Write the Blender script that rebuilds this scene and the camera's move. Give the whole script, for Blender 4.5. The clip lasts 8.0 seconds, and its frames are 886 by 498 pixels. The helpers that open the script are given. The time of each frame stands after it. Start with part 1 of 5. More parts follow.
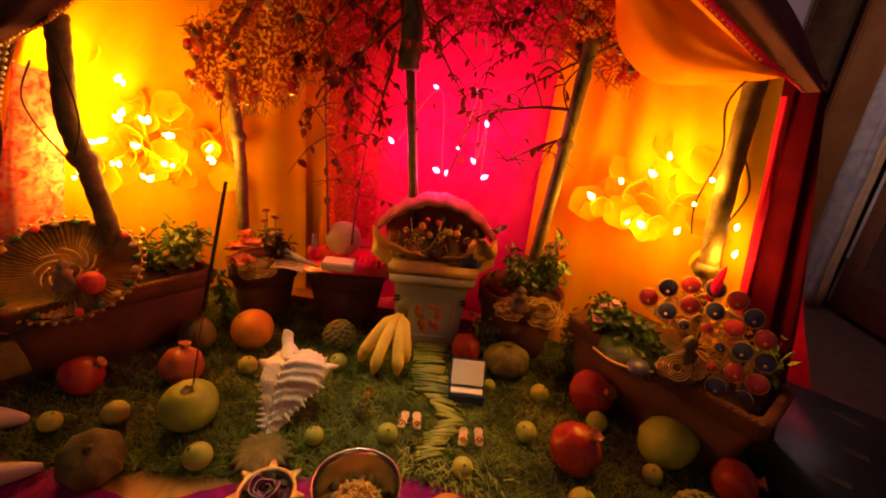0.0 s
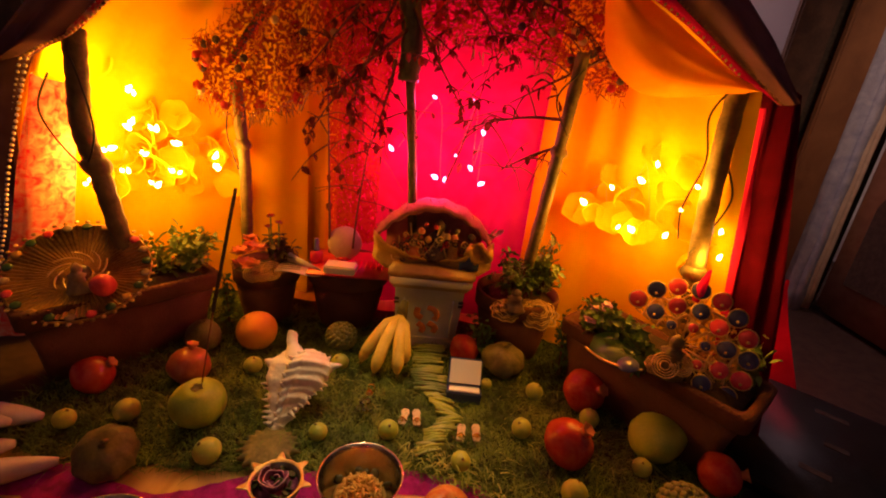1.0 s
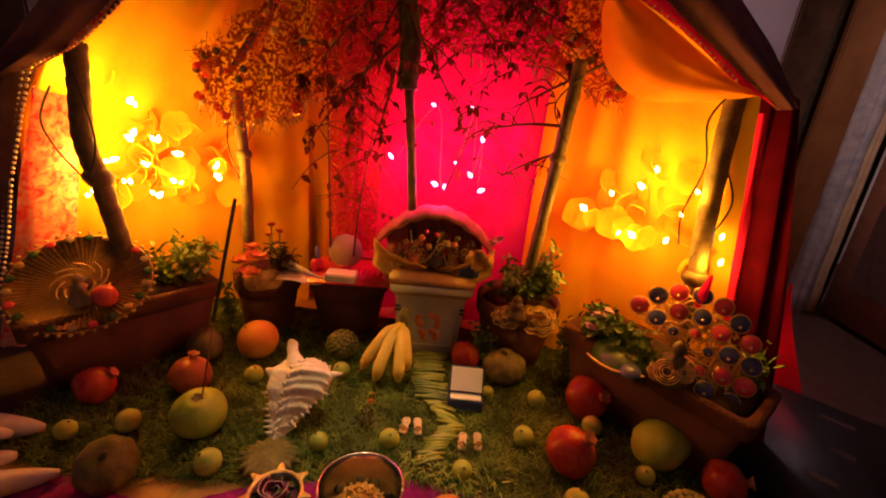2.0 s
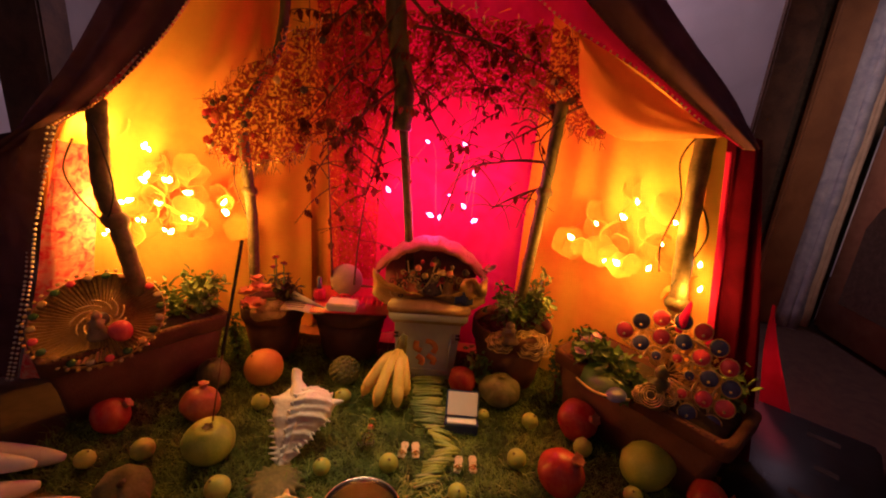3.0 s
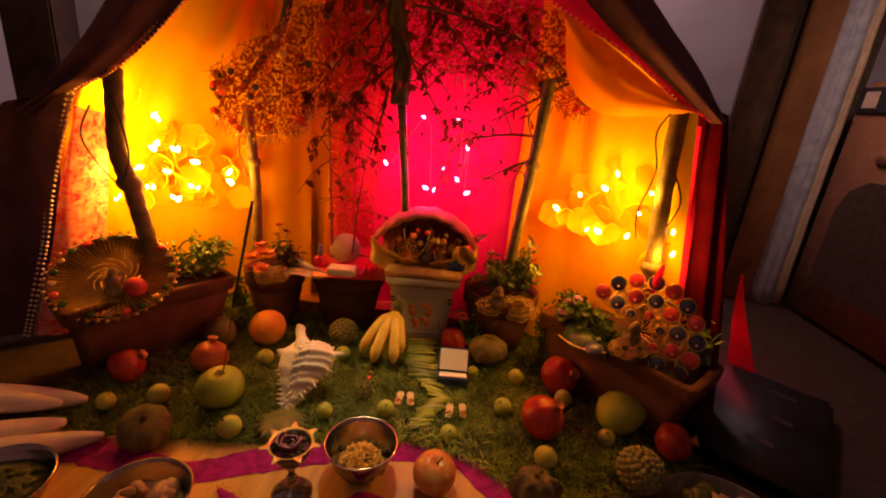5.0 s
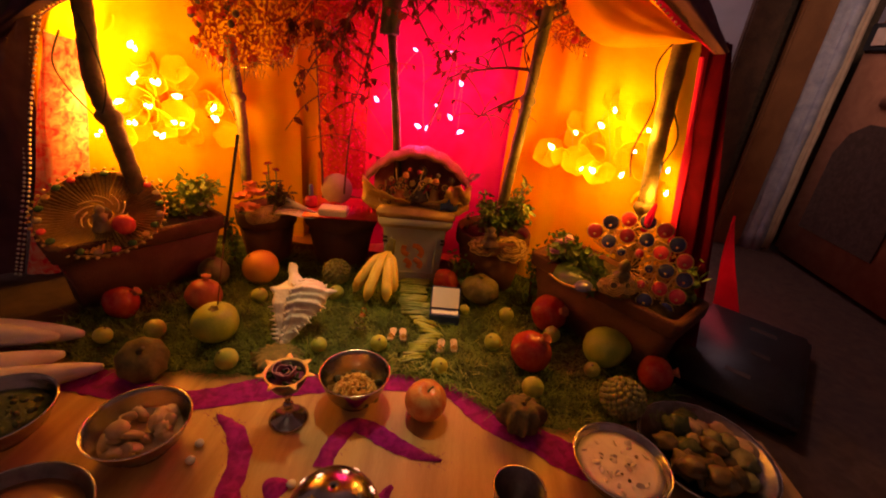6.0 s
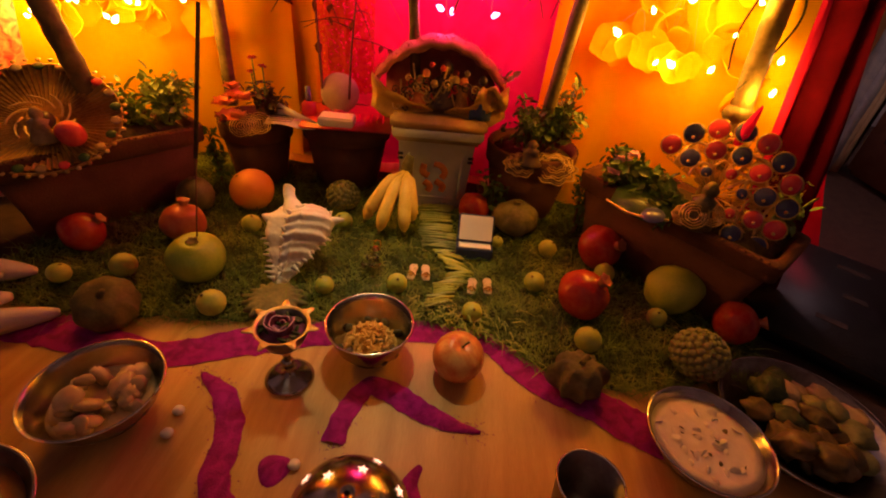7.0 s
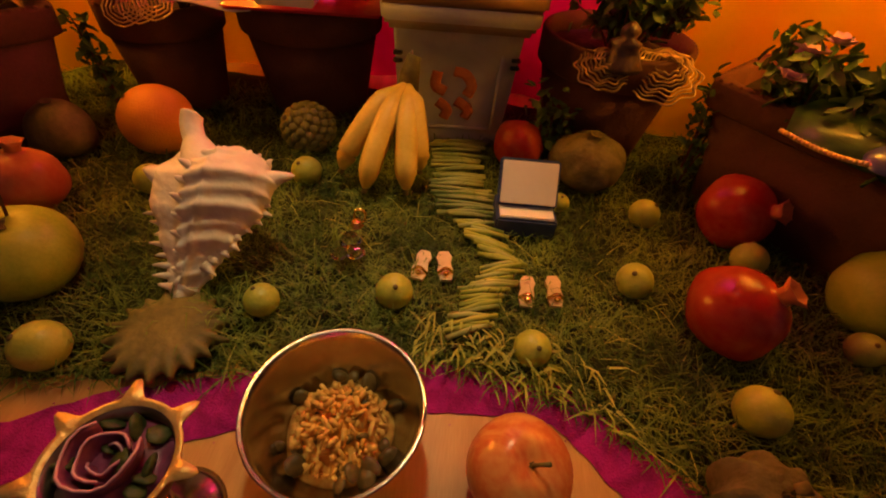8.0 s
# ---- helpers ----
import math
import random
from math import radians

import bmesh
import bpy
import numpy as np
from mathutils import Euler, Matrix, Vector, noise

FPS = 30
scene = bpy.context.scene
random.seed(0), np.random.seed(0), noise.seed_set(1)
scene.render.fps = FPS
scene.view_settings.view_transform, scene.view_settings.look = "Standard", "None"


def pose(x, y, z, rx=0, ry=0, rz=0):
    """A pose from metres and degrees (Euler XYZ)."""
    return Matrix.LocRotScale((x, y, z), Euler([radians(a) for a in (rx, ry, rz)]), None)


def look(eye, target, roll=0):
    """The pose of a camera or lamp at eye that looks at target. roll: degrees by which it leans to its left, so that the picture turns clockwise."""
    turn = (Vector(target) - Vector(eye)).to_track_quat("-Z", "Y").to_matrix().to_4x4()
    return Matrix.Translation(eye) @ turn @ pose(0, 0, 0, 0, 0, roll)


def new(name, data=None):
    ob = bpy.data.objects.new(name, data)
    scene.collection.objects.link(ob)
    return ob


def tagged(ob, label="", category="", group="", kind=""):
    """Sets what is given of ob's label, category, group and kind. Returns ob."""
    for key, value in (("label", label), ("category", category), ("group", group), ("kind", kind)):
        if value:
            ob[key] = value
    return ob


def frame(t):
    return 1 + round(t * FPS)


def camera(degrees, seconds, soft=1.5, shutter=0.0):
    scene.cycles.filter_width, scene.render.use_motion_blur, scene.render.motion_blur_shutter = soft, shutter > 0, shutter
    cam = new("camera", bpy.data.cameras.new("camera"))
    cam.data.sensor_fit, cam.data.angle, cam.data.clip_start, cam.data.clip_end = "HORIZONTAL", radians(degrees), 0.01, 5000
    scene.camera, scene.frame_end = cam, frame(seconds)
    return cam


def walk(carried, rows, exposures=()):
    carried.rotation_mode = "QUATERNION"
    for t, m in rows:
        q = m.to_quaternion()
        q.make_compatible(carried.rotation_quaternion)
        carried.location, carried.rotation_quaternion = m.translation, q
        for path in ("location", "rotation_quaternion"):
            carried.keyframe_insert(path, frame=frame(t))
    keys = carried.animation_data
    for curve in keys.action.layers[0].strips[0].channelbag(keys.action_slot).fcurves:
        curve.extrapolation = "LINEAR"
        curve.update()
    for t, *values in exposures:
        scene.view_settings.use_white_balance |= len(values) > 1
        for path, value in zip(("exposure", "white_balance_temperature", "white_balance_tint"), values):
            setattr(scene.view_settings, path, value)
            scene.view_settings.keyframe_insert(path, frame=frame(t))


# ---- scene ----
# camera and walk
cam = camera(91.0, 8.0, soft=2.0)
PATH = [
    (0, (0.034, -0.026, 0.613), (-0.046, 1.85, -0.077), 6.7),
    (0.5, (0.033, -0.044, 0.648), (-0.039, 1.84, -0.02), 6.7),
    (1, (0.032, -0.062, 0.623), (-0.036, 1.822, -0.044), 6.8),
    (1.5, (0.032, -0.051, 0.609), (-0.039, 1.836, -0.051), 6.7),
    (3, (0.059, -0.098, 0.683), (-0.054, 1.81, 0.095), 4.8),
    (3.5, (0.06, -0.108, 0.674), (-0.048, 1.81, 0.12), 4.9),
    (4, (0.053, -0.109, 0.642), (-0.048, 1.803, 0.064), 5.2),
    (4.2, (0.053, -0.119, 0.645), (-0.045, 1.795, 0.075), 5.3),
    (5.3, (0.07, -0.195, 0.653), (0.024, 1.683, -0.034), 6.3),
    (5.5, (0.073, -0.196, 0.641), (0.05, 1.665, -0.092), 6.4),
    (6, (0.074, -0.188, 0.626), (0.05, 1.629, -0.21), 6.5),
    (6.5, (0.05, -0.159, 0.595), (0.04, 1.581, -0.39), 7.1),
    (7, (0.029, -0.02, 0.531), (0.011, 1.626, -0.605), 6.9),
    (7.5, (0.001, 0.199, 0.444), (-0.023, 1.742, -0.828), 6.7),
    (8, (-0.004, 0.302, 0.366), (-0.026, 1.738, -1.026), 6.2),
]
EXPOSURES = [(0, 0.2, 6500, 10), (1.7, 0.2, 6500, 10), (2.7, 0.2, 5600, 13), (3.6, 0.2, 5600, 13), (4.0, 0.2, 6500, 10), (5.5, 0.25, 6500, 10), (6.5, 0.25, 6500, 10), (7.3, 0.15, 6500, 10), (8, 0.08, 6500, 10)]
walk(cam, [(t, look(eye, target, roll)) for t, eye, target, roll in PATH], EXPOSURES)

# ---- light ----
world = bpy.data.worlds.new("dim_attic")
world.use_nodes = True
world.node_tree.nodes["Background"].inputs[0].default_value = (0.5, 0.42, 0.6, 1)
world.node_tree.nodes["Background"].inputs[1].default_value = 0.018
scene.world = world


def lamp(name, place, watts, colour, radius=0.01):
    data = bpy.data.lights.new(name, "POINT")
    data.energy, data.color, data.shadow_soft_size = watts, colour, radius
    ob = new(name, data)
    ob.location = place
    return ob


AMBER, PINK, CANDLE = (1.0, 0.385, 0.022), (1.0, 0.03, 0.18), (1.0, 0.56, 0.2)
BULBS_LEFT = [(-.712, .891, .543), (-.723, .883, .480), (-.684, .911, .469), (-.646, .938, .440), (-.590, .979, .412), (-.586, .982, .381), (-.711, .892, .420),
              (-.697, .902, .347), (-.760, .857, .426), (-.817, .816, .428), (-.796, .831, .348), (-.734, .876, .372), (-.662, .927, .375), (-.806, .824, .592)]
BULBS_RIGHT = [(.307, .926, .423), (.349, .900, .468), (.400, .870, .496), (.414, .862, .531), (.486, .818, .505), (.373, .886, .386), (.404, .868, .388),
               (.454, .838, .392), (.535, .789, .425), (.544, .783, .375), (.470, .828, .454)]
BULBS_PINK = [(-.07, 1.1, .61), (.038, 1.09, .606), (.065, 1.08, .539), (.001, 1.1, .479), (.048, 1.09, .449), (-.044, 1.1, .418), (-.025, 1.1, .41), (.067, 1.08, .417), (-.175, 1.1, .473)]


def inward(p, d):
    """A place d metres off the tent's cloth, towards its middle."""
    v = Vector((-0.02 - p[0], 0.45 - p[1], 0)).normalized()
    return (p[0] + v.x * d, p[1] + v.y * d, p[2])


for i, watts in ((0, .6), (1, .6), (3, .7), (4, .8), (7, 1.15), (9, .7), (10, 1.0), (13, 1.3)):
    lamp("fairy_lamp", inward(BULBS_LEFT[i], 0.05), watts, AMBER)
for i, watts in ((0, .6), (2, .6), (3, 1.0), (4, .7), (5, .6), (7, .6), (9, .6)):
    lamp("fairy_lamp", inward(BULBS_RIGHT[i], 0.035), watts, AMBER)
for i in (0, 2, 3, 5, 8):
    lamp("pink_lamp", inward(BULBS_PINK[i], 0.09), 0.8, PINK)
# Extra lamp with no bulb, added behind the red flap to make it glow.
lamp("pink_lamp", (0.88, 1.07, 0.12), 0.3, (1.0, 0.06, 0.08))
lamp("candle_lamp", (-0.045, 0.07, 0.075), 0.05, CANDLE, 0.012)
room = bpy.data.lights.new("ceiling_lamp", "AREA")
room.energy, room.color, room.size = 0.45, (1.0, 0.72, 0.52), 1.0
new("ceiling_lamp", room).matrix_world = look((-0.3, -1.0, 1.8), (0.5, 0.8, 0.2))
# Unseen fill spot, added to brighten the middle of the grass from above.
spot = bpy.data.lights.new("grass_fill", "SPOT")
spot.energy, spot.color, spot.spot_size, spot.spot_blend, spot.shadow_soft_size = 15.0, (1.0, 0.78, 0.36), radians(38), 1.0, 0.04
new("grass_fill", spot).matrix_world = look((-0.12, 0.84, 1.08), (-0.08, 0.55, 0.0))
# Unseen fill, added behind the tent to brighten the plaster walls.
attic = bpy.data.lights.new("wall_fill", "POINT")
attic.energy, attic.color, attic.shadow_soft_size = 24.0, (1.0, 0.63, 0.70), 0.12
new("wall_fill", attic).location = (0.1, 1.85, 2.05)

# Unseen fill spot, added to lift the planks, felt rolls and amplifier.
cabinet_light = bpy.data.lights.new("cabinet_fill", "SPOT")
cabinet_light.energy, cabinet_light.color, cabinet_light.shadow_soft_size, cabinet_light.spot_size, cabinet_light.spot_blend = 55.0, (1.0, 0.62, 0.46), 0.15, radians(34), 0.9
new("cabinet_fill", cabinet_light).matrix_world = look((0.75, 0.3, 1.95), (1.45, 1.42, 0.92))

# ---- materials ----
def mat(name, c1, c2, rough=0.6, scale=30.0, metal=0.0, bump=0.2, fine=200.0, sss=0.0, coat=0.0, spec=0.4, distort=0.5, stretch=(1, 1, 1)):
    """A surface of two colours mixed by noise at two scales, with a fine relief."""
    m = bpy.data.materials.new(name)
    m.use_nodes = True
    nt = m.node_tree
    bsdf = nt.nodes["Principled BSDF"]
    geo = nt.nodes.new("ShaderNodeTexCoord")
    n1 = nt.nodes.new("ShaderNodeTexNoise")
    n1.inputs["Scale"].default_value, n1.inputs["Detail"].default_value, n1.inputs["Distortion"].default_value = scale, 6, distort
    n2 = nt.nodes.new("ShaderNodeTexNoise")
    n2.inputs["Scale"].default_value, n2.inputs["Detail"].default_value = fine, 3
    ramp = nt.nodes.new("ShaderNodeValToRGB")
    ramp.color_ramp.elements[0].position, ramp.color_ramp.elements[1].position = 0.35, 0.65
    ramp.color_ramp.elements[0].color, ramp.color_ramp.elements[1].color = (*c1, 1), (*c2, 1)
    add = nt.nodes.new("ShaderNodeMath")
    add.operation = "MULTIPLY_ADD"
    add.inputs[1].default_value, add.inputs[2].default_value = 0.25, -0.125
    mix = nt.nodes.new("ShaderNodeMath")
    bmp = nt.nodes.new("ShaderNodeBump")
    bmp.inputs["Strength"].default_value, bmp.inputs["Distance"].default_value = bump, 0.002
    grain = nt.nodes.new("ShaderNodeMapping")
    grain.inputs["Scale"].default_value = stretch
    nt.links.new(geo.outputs["Object"], grain.inputs["Vector"])
    for n in (n1, n2):
        nt.links.new(grain.outputs["Vector"], n.inputs["Vector"])
    nt.links.new(n2.outputs["Fac"], add.inputs[0])
    nt.links.new(n1.outputs["Fac"], mix.inputs[0])
    nt.links.new(add.outputs[0], mix.inputs[1])
    nt.links.new(mix.outputs[0], ramp.inputs["Fac"])
    nt.links.new(ramp.outputs["Color"], bsdf.inputs["Base Color"])
    nt.links.new(n2.outputs["Fac"], bmp.inputs["Height"])
    nt.links.new(bmp.outputs["Normal"], bsdf.inputs["Normal"])
    bsdf.inputs["Roughness"].default_value, bsdf.inputs["Metallic"].default_value = rough, metal
    bsdf.inputs["Specular IOR Level"].default_value, bsdf.inputs["Coat Weight"].default_value = spec, coat
    if sss:
        bsdf.inputs["Subsurface Weight"].default_value = sss
        bsdf.inputs["Subsurface Scale"].default_value = 0.01
    return m


def cloth(name, c1, c2, through_part=0.5, scale=12.0, weave=900.0, holes=0.0):
    """Thin cloth: part of the light goes through it. holes: the share of open mesh in a net."""
    m = bpy.data.materials.new(name)
    m.use_nodes = True
    nt = m.node_tree
    nt.nodes.remove(nt.nodes["Principled BSDF"])
    out = nt.nodes["Material Output"]
    geo = nt.nodes.new("ShaderNodeTexCoord")
    n1 = nt.nodes.new("ShaderNodeTexNoise")
    n1.inputs["Scale"].default_value, n1.inputs["Detail"].default_value, n1.inputs["Distortion"].default_value = scale, 5, 1.0
    n2 = nt.nodes.new("ShaderNodeTexNoise")
    n2.inputs["Scale"].default_value = weave
    ramp = nt.nodes.new("ShaderNodeValToRGB")
    ramp.color_ramp.elements[0].position, ramp.color_ramp.elements[1].position = 0.3, 0.7
    ramp.color_ramp.elements[0].color, ramp.color_ramp.elements[1].color = (*c1, 1), (*c2, 1)
    bmp = nt.nodes.new("ShaderNodeBump")
    bmp.inputs["Strength"].default_value, bmp.inputs["Distance"].default_value = 0.3, 0.001
    d, tr, mx = nt.nodes.new("ShaderNodeBsdfDiffuse"), nt.nodes.new("ShaderNodeBsdfTranslucent"), nt.nodes.new("ShaderNodeMixShader")
    mx.inputs[0].default_value = through_part
    nt.links.new(geo.outputs["Object"], n1.inputs["Vector"])
    nt.links.new(geo.outputs["Object"], n2.inputs["Vector"])
    nt.links.new(n1.outputs["Fac"], ramp.inputs["Fac"])
    nt.links.new(n2.outputs["Fac"], bmp.inputs["Height"])
    for s in (d, tr):
        nt.links.new(ramp.outputs["Color"], s.inputs["Color"])
        nt.links.new(bmp.outputs["Normal"], s.inputs["Normal"])
    nt.links.new(d.outputs[0], mx.inputs[1])
    nt.links.new(tr.outputs[0], mx.inputs[2])
    if holes:
        n3 = nt.nodes.new("ShaderNodeTexNoise")
        n3.inputs["Scale"].default_value, n3.inputs["Detail"].default_value = 130.0, 4
        nt.links.new(geo.outputs["Object"], n3.inputs["Vector"])
        cut = nt.nodes.new("ShaderNodeValToRGB")
        cut.color_ramp.elements[0].position, cut.color_ramp.elements[1].position = holes - .04, holes + .04
        nt.links.new(n3.outputs["Fac"], cut.inputs["Fac"])
        clear, mx2 = nt.nodes.new("ShaderNodeBsdfTransparent"), nt.nodes.new("ShaderNodeMixShader")
        nt.links.new(cut.outputs["Color"], mx2.inputs[0])
        nt.links.new(clear.outputs[0], mx2.inputs[1])
        nt.links.new(mx.outputs[0], mx2.inputs[2])
        mx = mx2
    nt.links.new(mx.outputs[0], out.inputs["Surface"])
    return m


def glow(name, colour, strength):
    m = bpy.data.materials.new(name)
    m.use_nodes = True
    b = m.node_tree.nodes["Principled BSDF"]
    b.inputs["Base Color"].default_value = (*colour, 1)
    b.inputs["Emission Color"].default_value = (*colour, 1)
    b.inputs["Emission Strength"].default_value = strength
    return m


def glass(name, colour, rough=0.03):
    m = bpy.data.materials.new(name)
    m.use_nodes = True
    b = m.node_tree.nodes["Principled BSDF"]
    b.inputs["Base Color"].default_value = (*colour, 1)
    b.inputs["Roughness"].default_value, b.inputs["Transmission Weight"].default_value, b.inputs["IOR"].default_value = rough, 1.0, 1.45
    return m


YELLOW = cloth("yellow_cloth", (.93, .50, .003), (.97, .57, .006), 0.30)
ORANGE = cloth("orange_cloth", (.85, .34, .008), (.92, .44, .015), 0.4)
PINKC = cloth("pink_cloth", (.85, .02, .16), (.95, .035, .26), 0.35)
REDC = cloth("red_cloth", (.045, .002, .008), (.085, .003, .014), 0.2)
REDFLAP = cloth("scarlet_cloth", (.62, .012, .03), (.75, .02, .05), 0.3)
OUTER = cloth("outer_cloth", (.085, .042, .065), (.14, .07, .095), 0.06)
BLUSHC = cloth("hem_weave", (.20, .08, .07), (.32, .16, .12), 0.2, scale=90)
LACE = cloth("lace_cloth", (.80, .03, .08), (.85, .52, .40), 0.3, scale=55)
SARI = cloth("sari_cloth", (.26, .04, .02), (.55, .15, .04), 0.4, scale=45, holes=0.49)
NETGOLD = cloth("gold_lattice", (.5, .3, .08), (.7, .45, .14), 0.3, scale=80, holes=0.5)
NET = cloth("red_net", (.42, .03, .03), (.6, .1, .05), 0.5, scale=60, holes=0.42)
TERRA = mat("terracotta", (.085, .028, .014), (.135, .046, .022), 0.85, 14, bump=0.5, fine=260)
SOIL = mat("soil", (.02, .012, .008), (.05, .03, .02), 0.95, 60, bump=1.0, fine=150)
WOODB = mat("maple_board", (.44, .23, .065), (.62, .37, .13), 0.42, 2.2, bump=0.06, fine=60, stretch=(12, 1, 1))
CARPET = mat("carpet", (.040, .018, .010), (.062, .030, .016), 0.95, 40, bump=1.0, fine=500)
PLASTER = mat("plaster", (.62, .58, .58), (.7, .66, .66), 0.9, 5, bump=0.2, fine=150)
BEAM = mat("dark_beam", (.05, .025, .015), (.10, .05, .028), 0.75, 12, bump=0.5, fine=120)
BOARD = mat("brown_board", (.15, .06, .022), (.22, .095, .035), 0.6, 9, bump=0.2)
GREYCLOTH = mat("grey_blue_felt", (.22, .23, .30), (.34, .34, .40), 0.9, 25, bump=0.6)
TAN = mat("tan_felt", (.42, .30, .22), (.52, .38, .28), 0.9, 25, bump=0.6)
POLE = mat("bamboo_bark", (.08, .06, .02), (.20, .14, .05), 0.6, 22, bump=0.6, fine=130)
TAPE = mat("green_bark", (.05, .05, .02), (.10, .09, .035), 0.5, 25, bump=0.5)
TWIG = mat("twig_bark", (.10, .04, .02), (.16, .07, .03), 0.8, 60)
LEAFD = cloth("dry_leaf", (.10, .03, .02), (.22, .07, .03), 0.35, scale=50)
LEAF = mat("green_leaf", (.06, .13, .02), (.14, .22, .04), 0.5, 60)
LEAFDK = mat("dark_leaf", (.05, .035, .012), (.12, .07, .025), 0.6, 50)
LEAFL = mat("light_leaf", (.16, .26, .04), (.28, .36, .07), 0.5, 60)
GRASS = mat("grass", (.035, .075, .008), (.22, .31, .045), 0.6, 22, bump=0.3)
STEWED = mat("stewed_fruit", (.07, .055, .018), (.20, .13, .04), 0.35, 30, bump=0.4)
STRAW = mat("straw", (.27, .35, .05), (.42, .46, .09), 0.6, 30)
# Green turf taken nearly to black: shade between the blades is in its colour.
TURF = mat("shaded_turf", (.010, .018, .003), (.03, .045, .008), 0.95, 30, bump=1.0, fine=180)
LIME = mat("lime_peel", (.36, .42, .05), (.52, .56, .10), 0.35, 25, bump=0.25, fine=350)
GUAVA = mat("guava_skin", (.26, .36, .03), (.46, .52, .06), 0.38, 16, bump=0.2, fine=250)
ORANGEF = mat("orange_peel", (.78, .30, .03), (.86, .38, .05), 0.42, 25, bump=0.6, fine=420)
POM = mat("pomegranate_skin", (.34, .015, .012), (.48, .08, .03), 0.25, 14, bump=0.15, fine=150)
POMP = mat("pale_pomegranate_skin", (.40, .08, .035), (.54, .2, .08), 0.3, 14, bump=0.15, fine=150)
APPLE = mat("apple_skin", (.62, .16, .05), (.75, .40, .12), 0.25, 18, bump=0.05, distort=2.0)
CUSTARD = mat("custard_apple_skin", (.16, .17, .06), (.27, .27, .11), 0.65, 35, bump=0.5)
GOURD = mat("gourd_skin", (.09, .085, .025), (.22, .18, .06), 0.6, 20, bump=0.4)
AVOC = mat("rough_green_skin", (.10, .09, .035), (.19, .16, .07), 0.7, 40, bump=1.0, fine=180)
BANANA = mat("banana_peel", (.64, .44, .06), (.78, .58, .12), 0.45, 22, bump=0.15)
BANTIP = mat("banana_tip", (.10, .08, .03), (.18, .15, .05), 0.7, 60)
SHELL = mat("shell_lime", (.74, .62, .52), (.86, .78, .70), 0.4, 35, bump=0.4, fine=160)
RADISH = mat("radish_skin", (.66, .56, .52), (.76, .68, .64), 0.45, 20, bump=0.2)
POWDER = mat("magenta_powder", (.24, .003, .16), (.46, .01, .32), 0.95, 60, bump=1.0, fine=600)
# Paler copy of STEEL: the highlights on vessel rims, put into the colour.
RIMST = mat("rim_highlight", (.66, .58, .48), (.74, .66, .55), 0.18, 40, metal=1.0, bump=0.02)
# Both steels are darkened for the dim insides of the vessels.
STEEL = mat("steel", (.34, .30, .27), (.44, .40, .36), 0.2, 40, metal=1.0, bump=0.02)
STEELR = mat("brushed_steel", (.17, .14, .12), (.26, .22, .19), 0.32, 40, metal=1.0, bump=0.05)
GOLD = mat("gold_tinsel", (.80, .50, .12), (.95, .68, .22), 0.25, 60, metal=1.0, bump=0.1)
BRASSY = mat("gold_lace", (.62, .42, .14), (.78, .56, .22), 0.4, 90, metal=0.6, bump=0.5)
WHITEP = mat("white_glaze", (.46, .44, .45), (.58, .56, .57), 0.35, 10, bump=0.05, fine=90)
COLLAR = mat("beige_glaze", (.30, .22, .15), (.38, .29, .20), 0.3, 20, bump=0.1)
RIMBR = mat("brown_glaze", (.26, .13, .06), (.36, .2, .09), 0.3, 20, bump=0.1)
ORPAINT = mat("orange_paint", (.55, .14, .04), (.66, .22, .07), 0.5, 90, bump=0.1)
PAPER = mat("paper", (.72, .64, .54), (.80, .73, .62), 0.85, 18, bump=0.1)
WHITEC = mat("white_card", (.80, .78, .80), (.86, .84, .86), 0.6, 12, bump=0.05)
BLUE = mat("blue_card", (.03, .05, .16), (.05, .08, .22), 0.5, 20, bump=0.1)
REDG = mat("red_lacquer", (.5, .01, .03), (.62, .03, .06), 0.3, 30, coat=0.3)
ENRED = mat("red_enamel", (.62, .03, .05), (.75, .08, .09), 0.35, 50, coat=0.5)
ENBLUE = mat("blue_enamel", (.035, .04, .13), (.07, .08, .22), 0.3, 50, coat=0.5)
ENGREEN = mat("green_enamel", (.012, .05, .012), (.05, .11, .025), 0.4, 50, coat=0.1)
DARKF = mat("dark_figure", (.05, .03, .04), (.12, .07, .06), 0.35, 60, bump=0.5)
GLIMMER = mat("green_gold_figure", (.09, .075, .03), (.20, .16, .05), 0.35, 50, metal=0.3, bump=0.5)
PALEF = mat("pale_cloth_figure", (.24, .16, .08), (.36, .26, .14), 0.6, 60, bump=0.5)
GILT = mat("gilt_pleats", (.16, .08, .02), (.66, .42, .10), 0.4, 9, metal=0.35, bump=0.4)
OLDGOLD = mat("old_gold", (.30, .16, .04), (.55, .33, .09), 0.45, 60, metal=0.3, bump=0.4)
BLUSH = mat("blush_silk", (.34, .10, .09), (.46, .16, .13), 0.8, 25, bump=0.5)
YSILK = mat("yellow_silk", (.46, .25, .03), (.62, .37, .06), 0.45, 30, bump=0.3)
FLOWER = mat("peach_petal", (.78, .22, .10), (.88, .36, .18), 0.6, 60)
LILAC = mat("lilac_petal", (.55, .28, .45), (.68, .42, .58), 0.6, 60)
BLACK = mat("black_leatherette", (.012, .011, .012), (.022, .02, .022), 0.5, 30, bump=0.5, fine=300)
AMPT = mat("tolex_brown", (.27, .105, .042), (.34, .14, .06), 0.75, 25, bump=0.6, fine=400)
GRILLE = mat("grille_cloth", (.035, .017, .010), (.06, .03, .018), 0.9, 60, bump=0.5, fine=700)
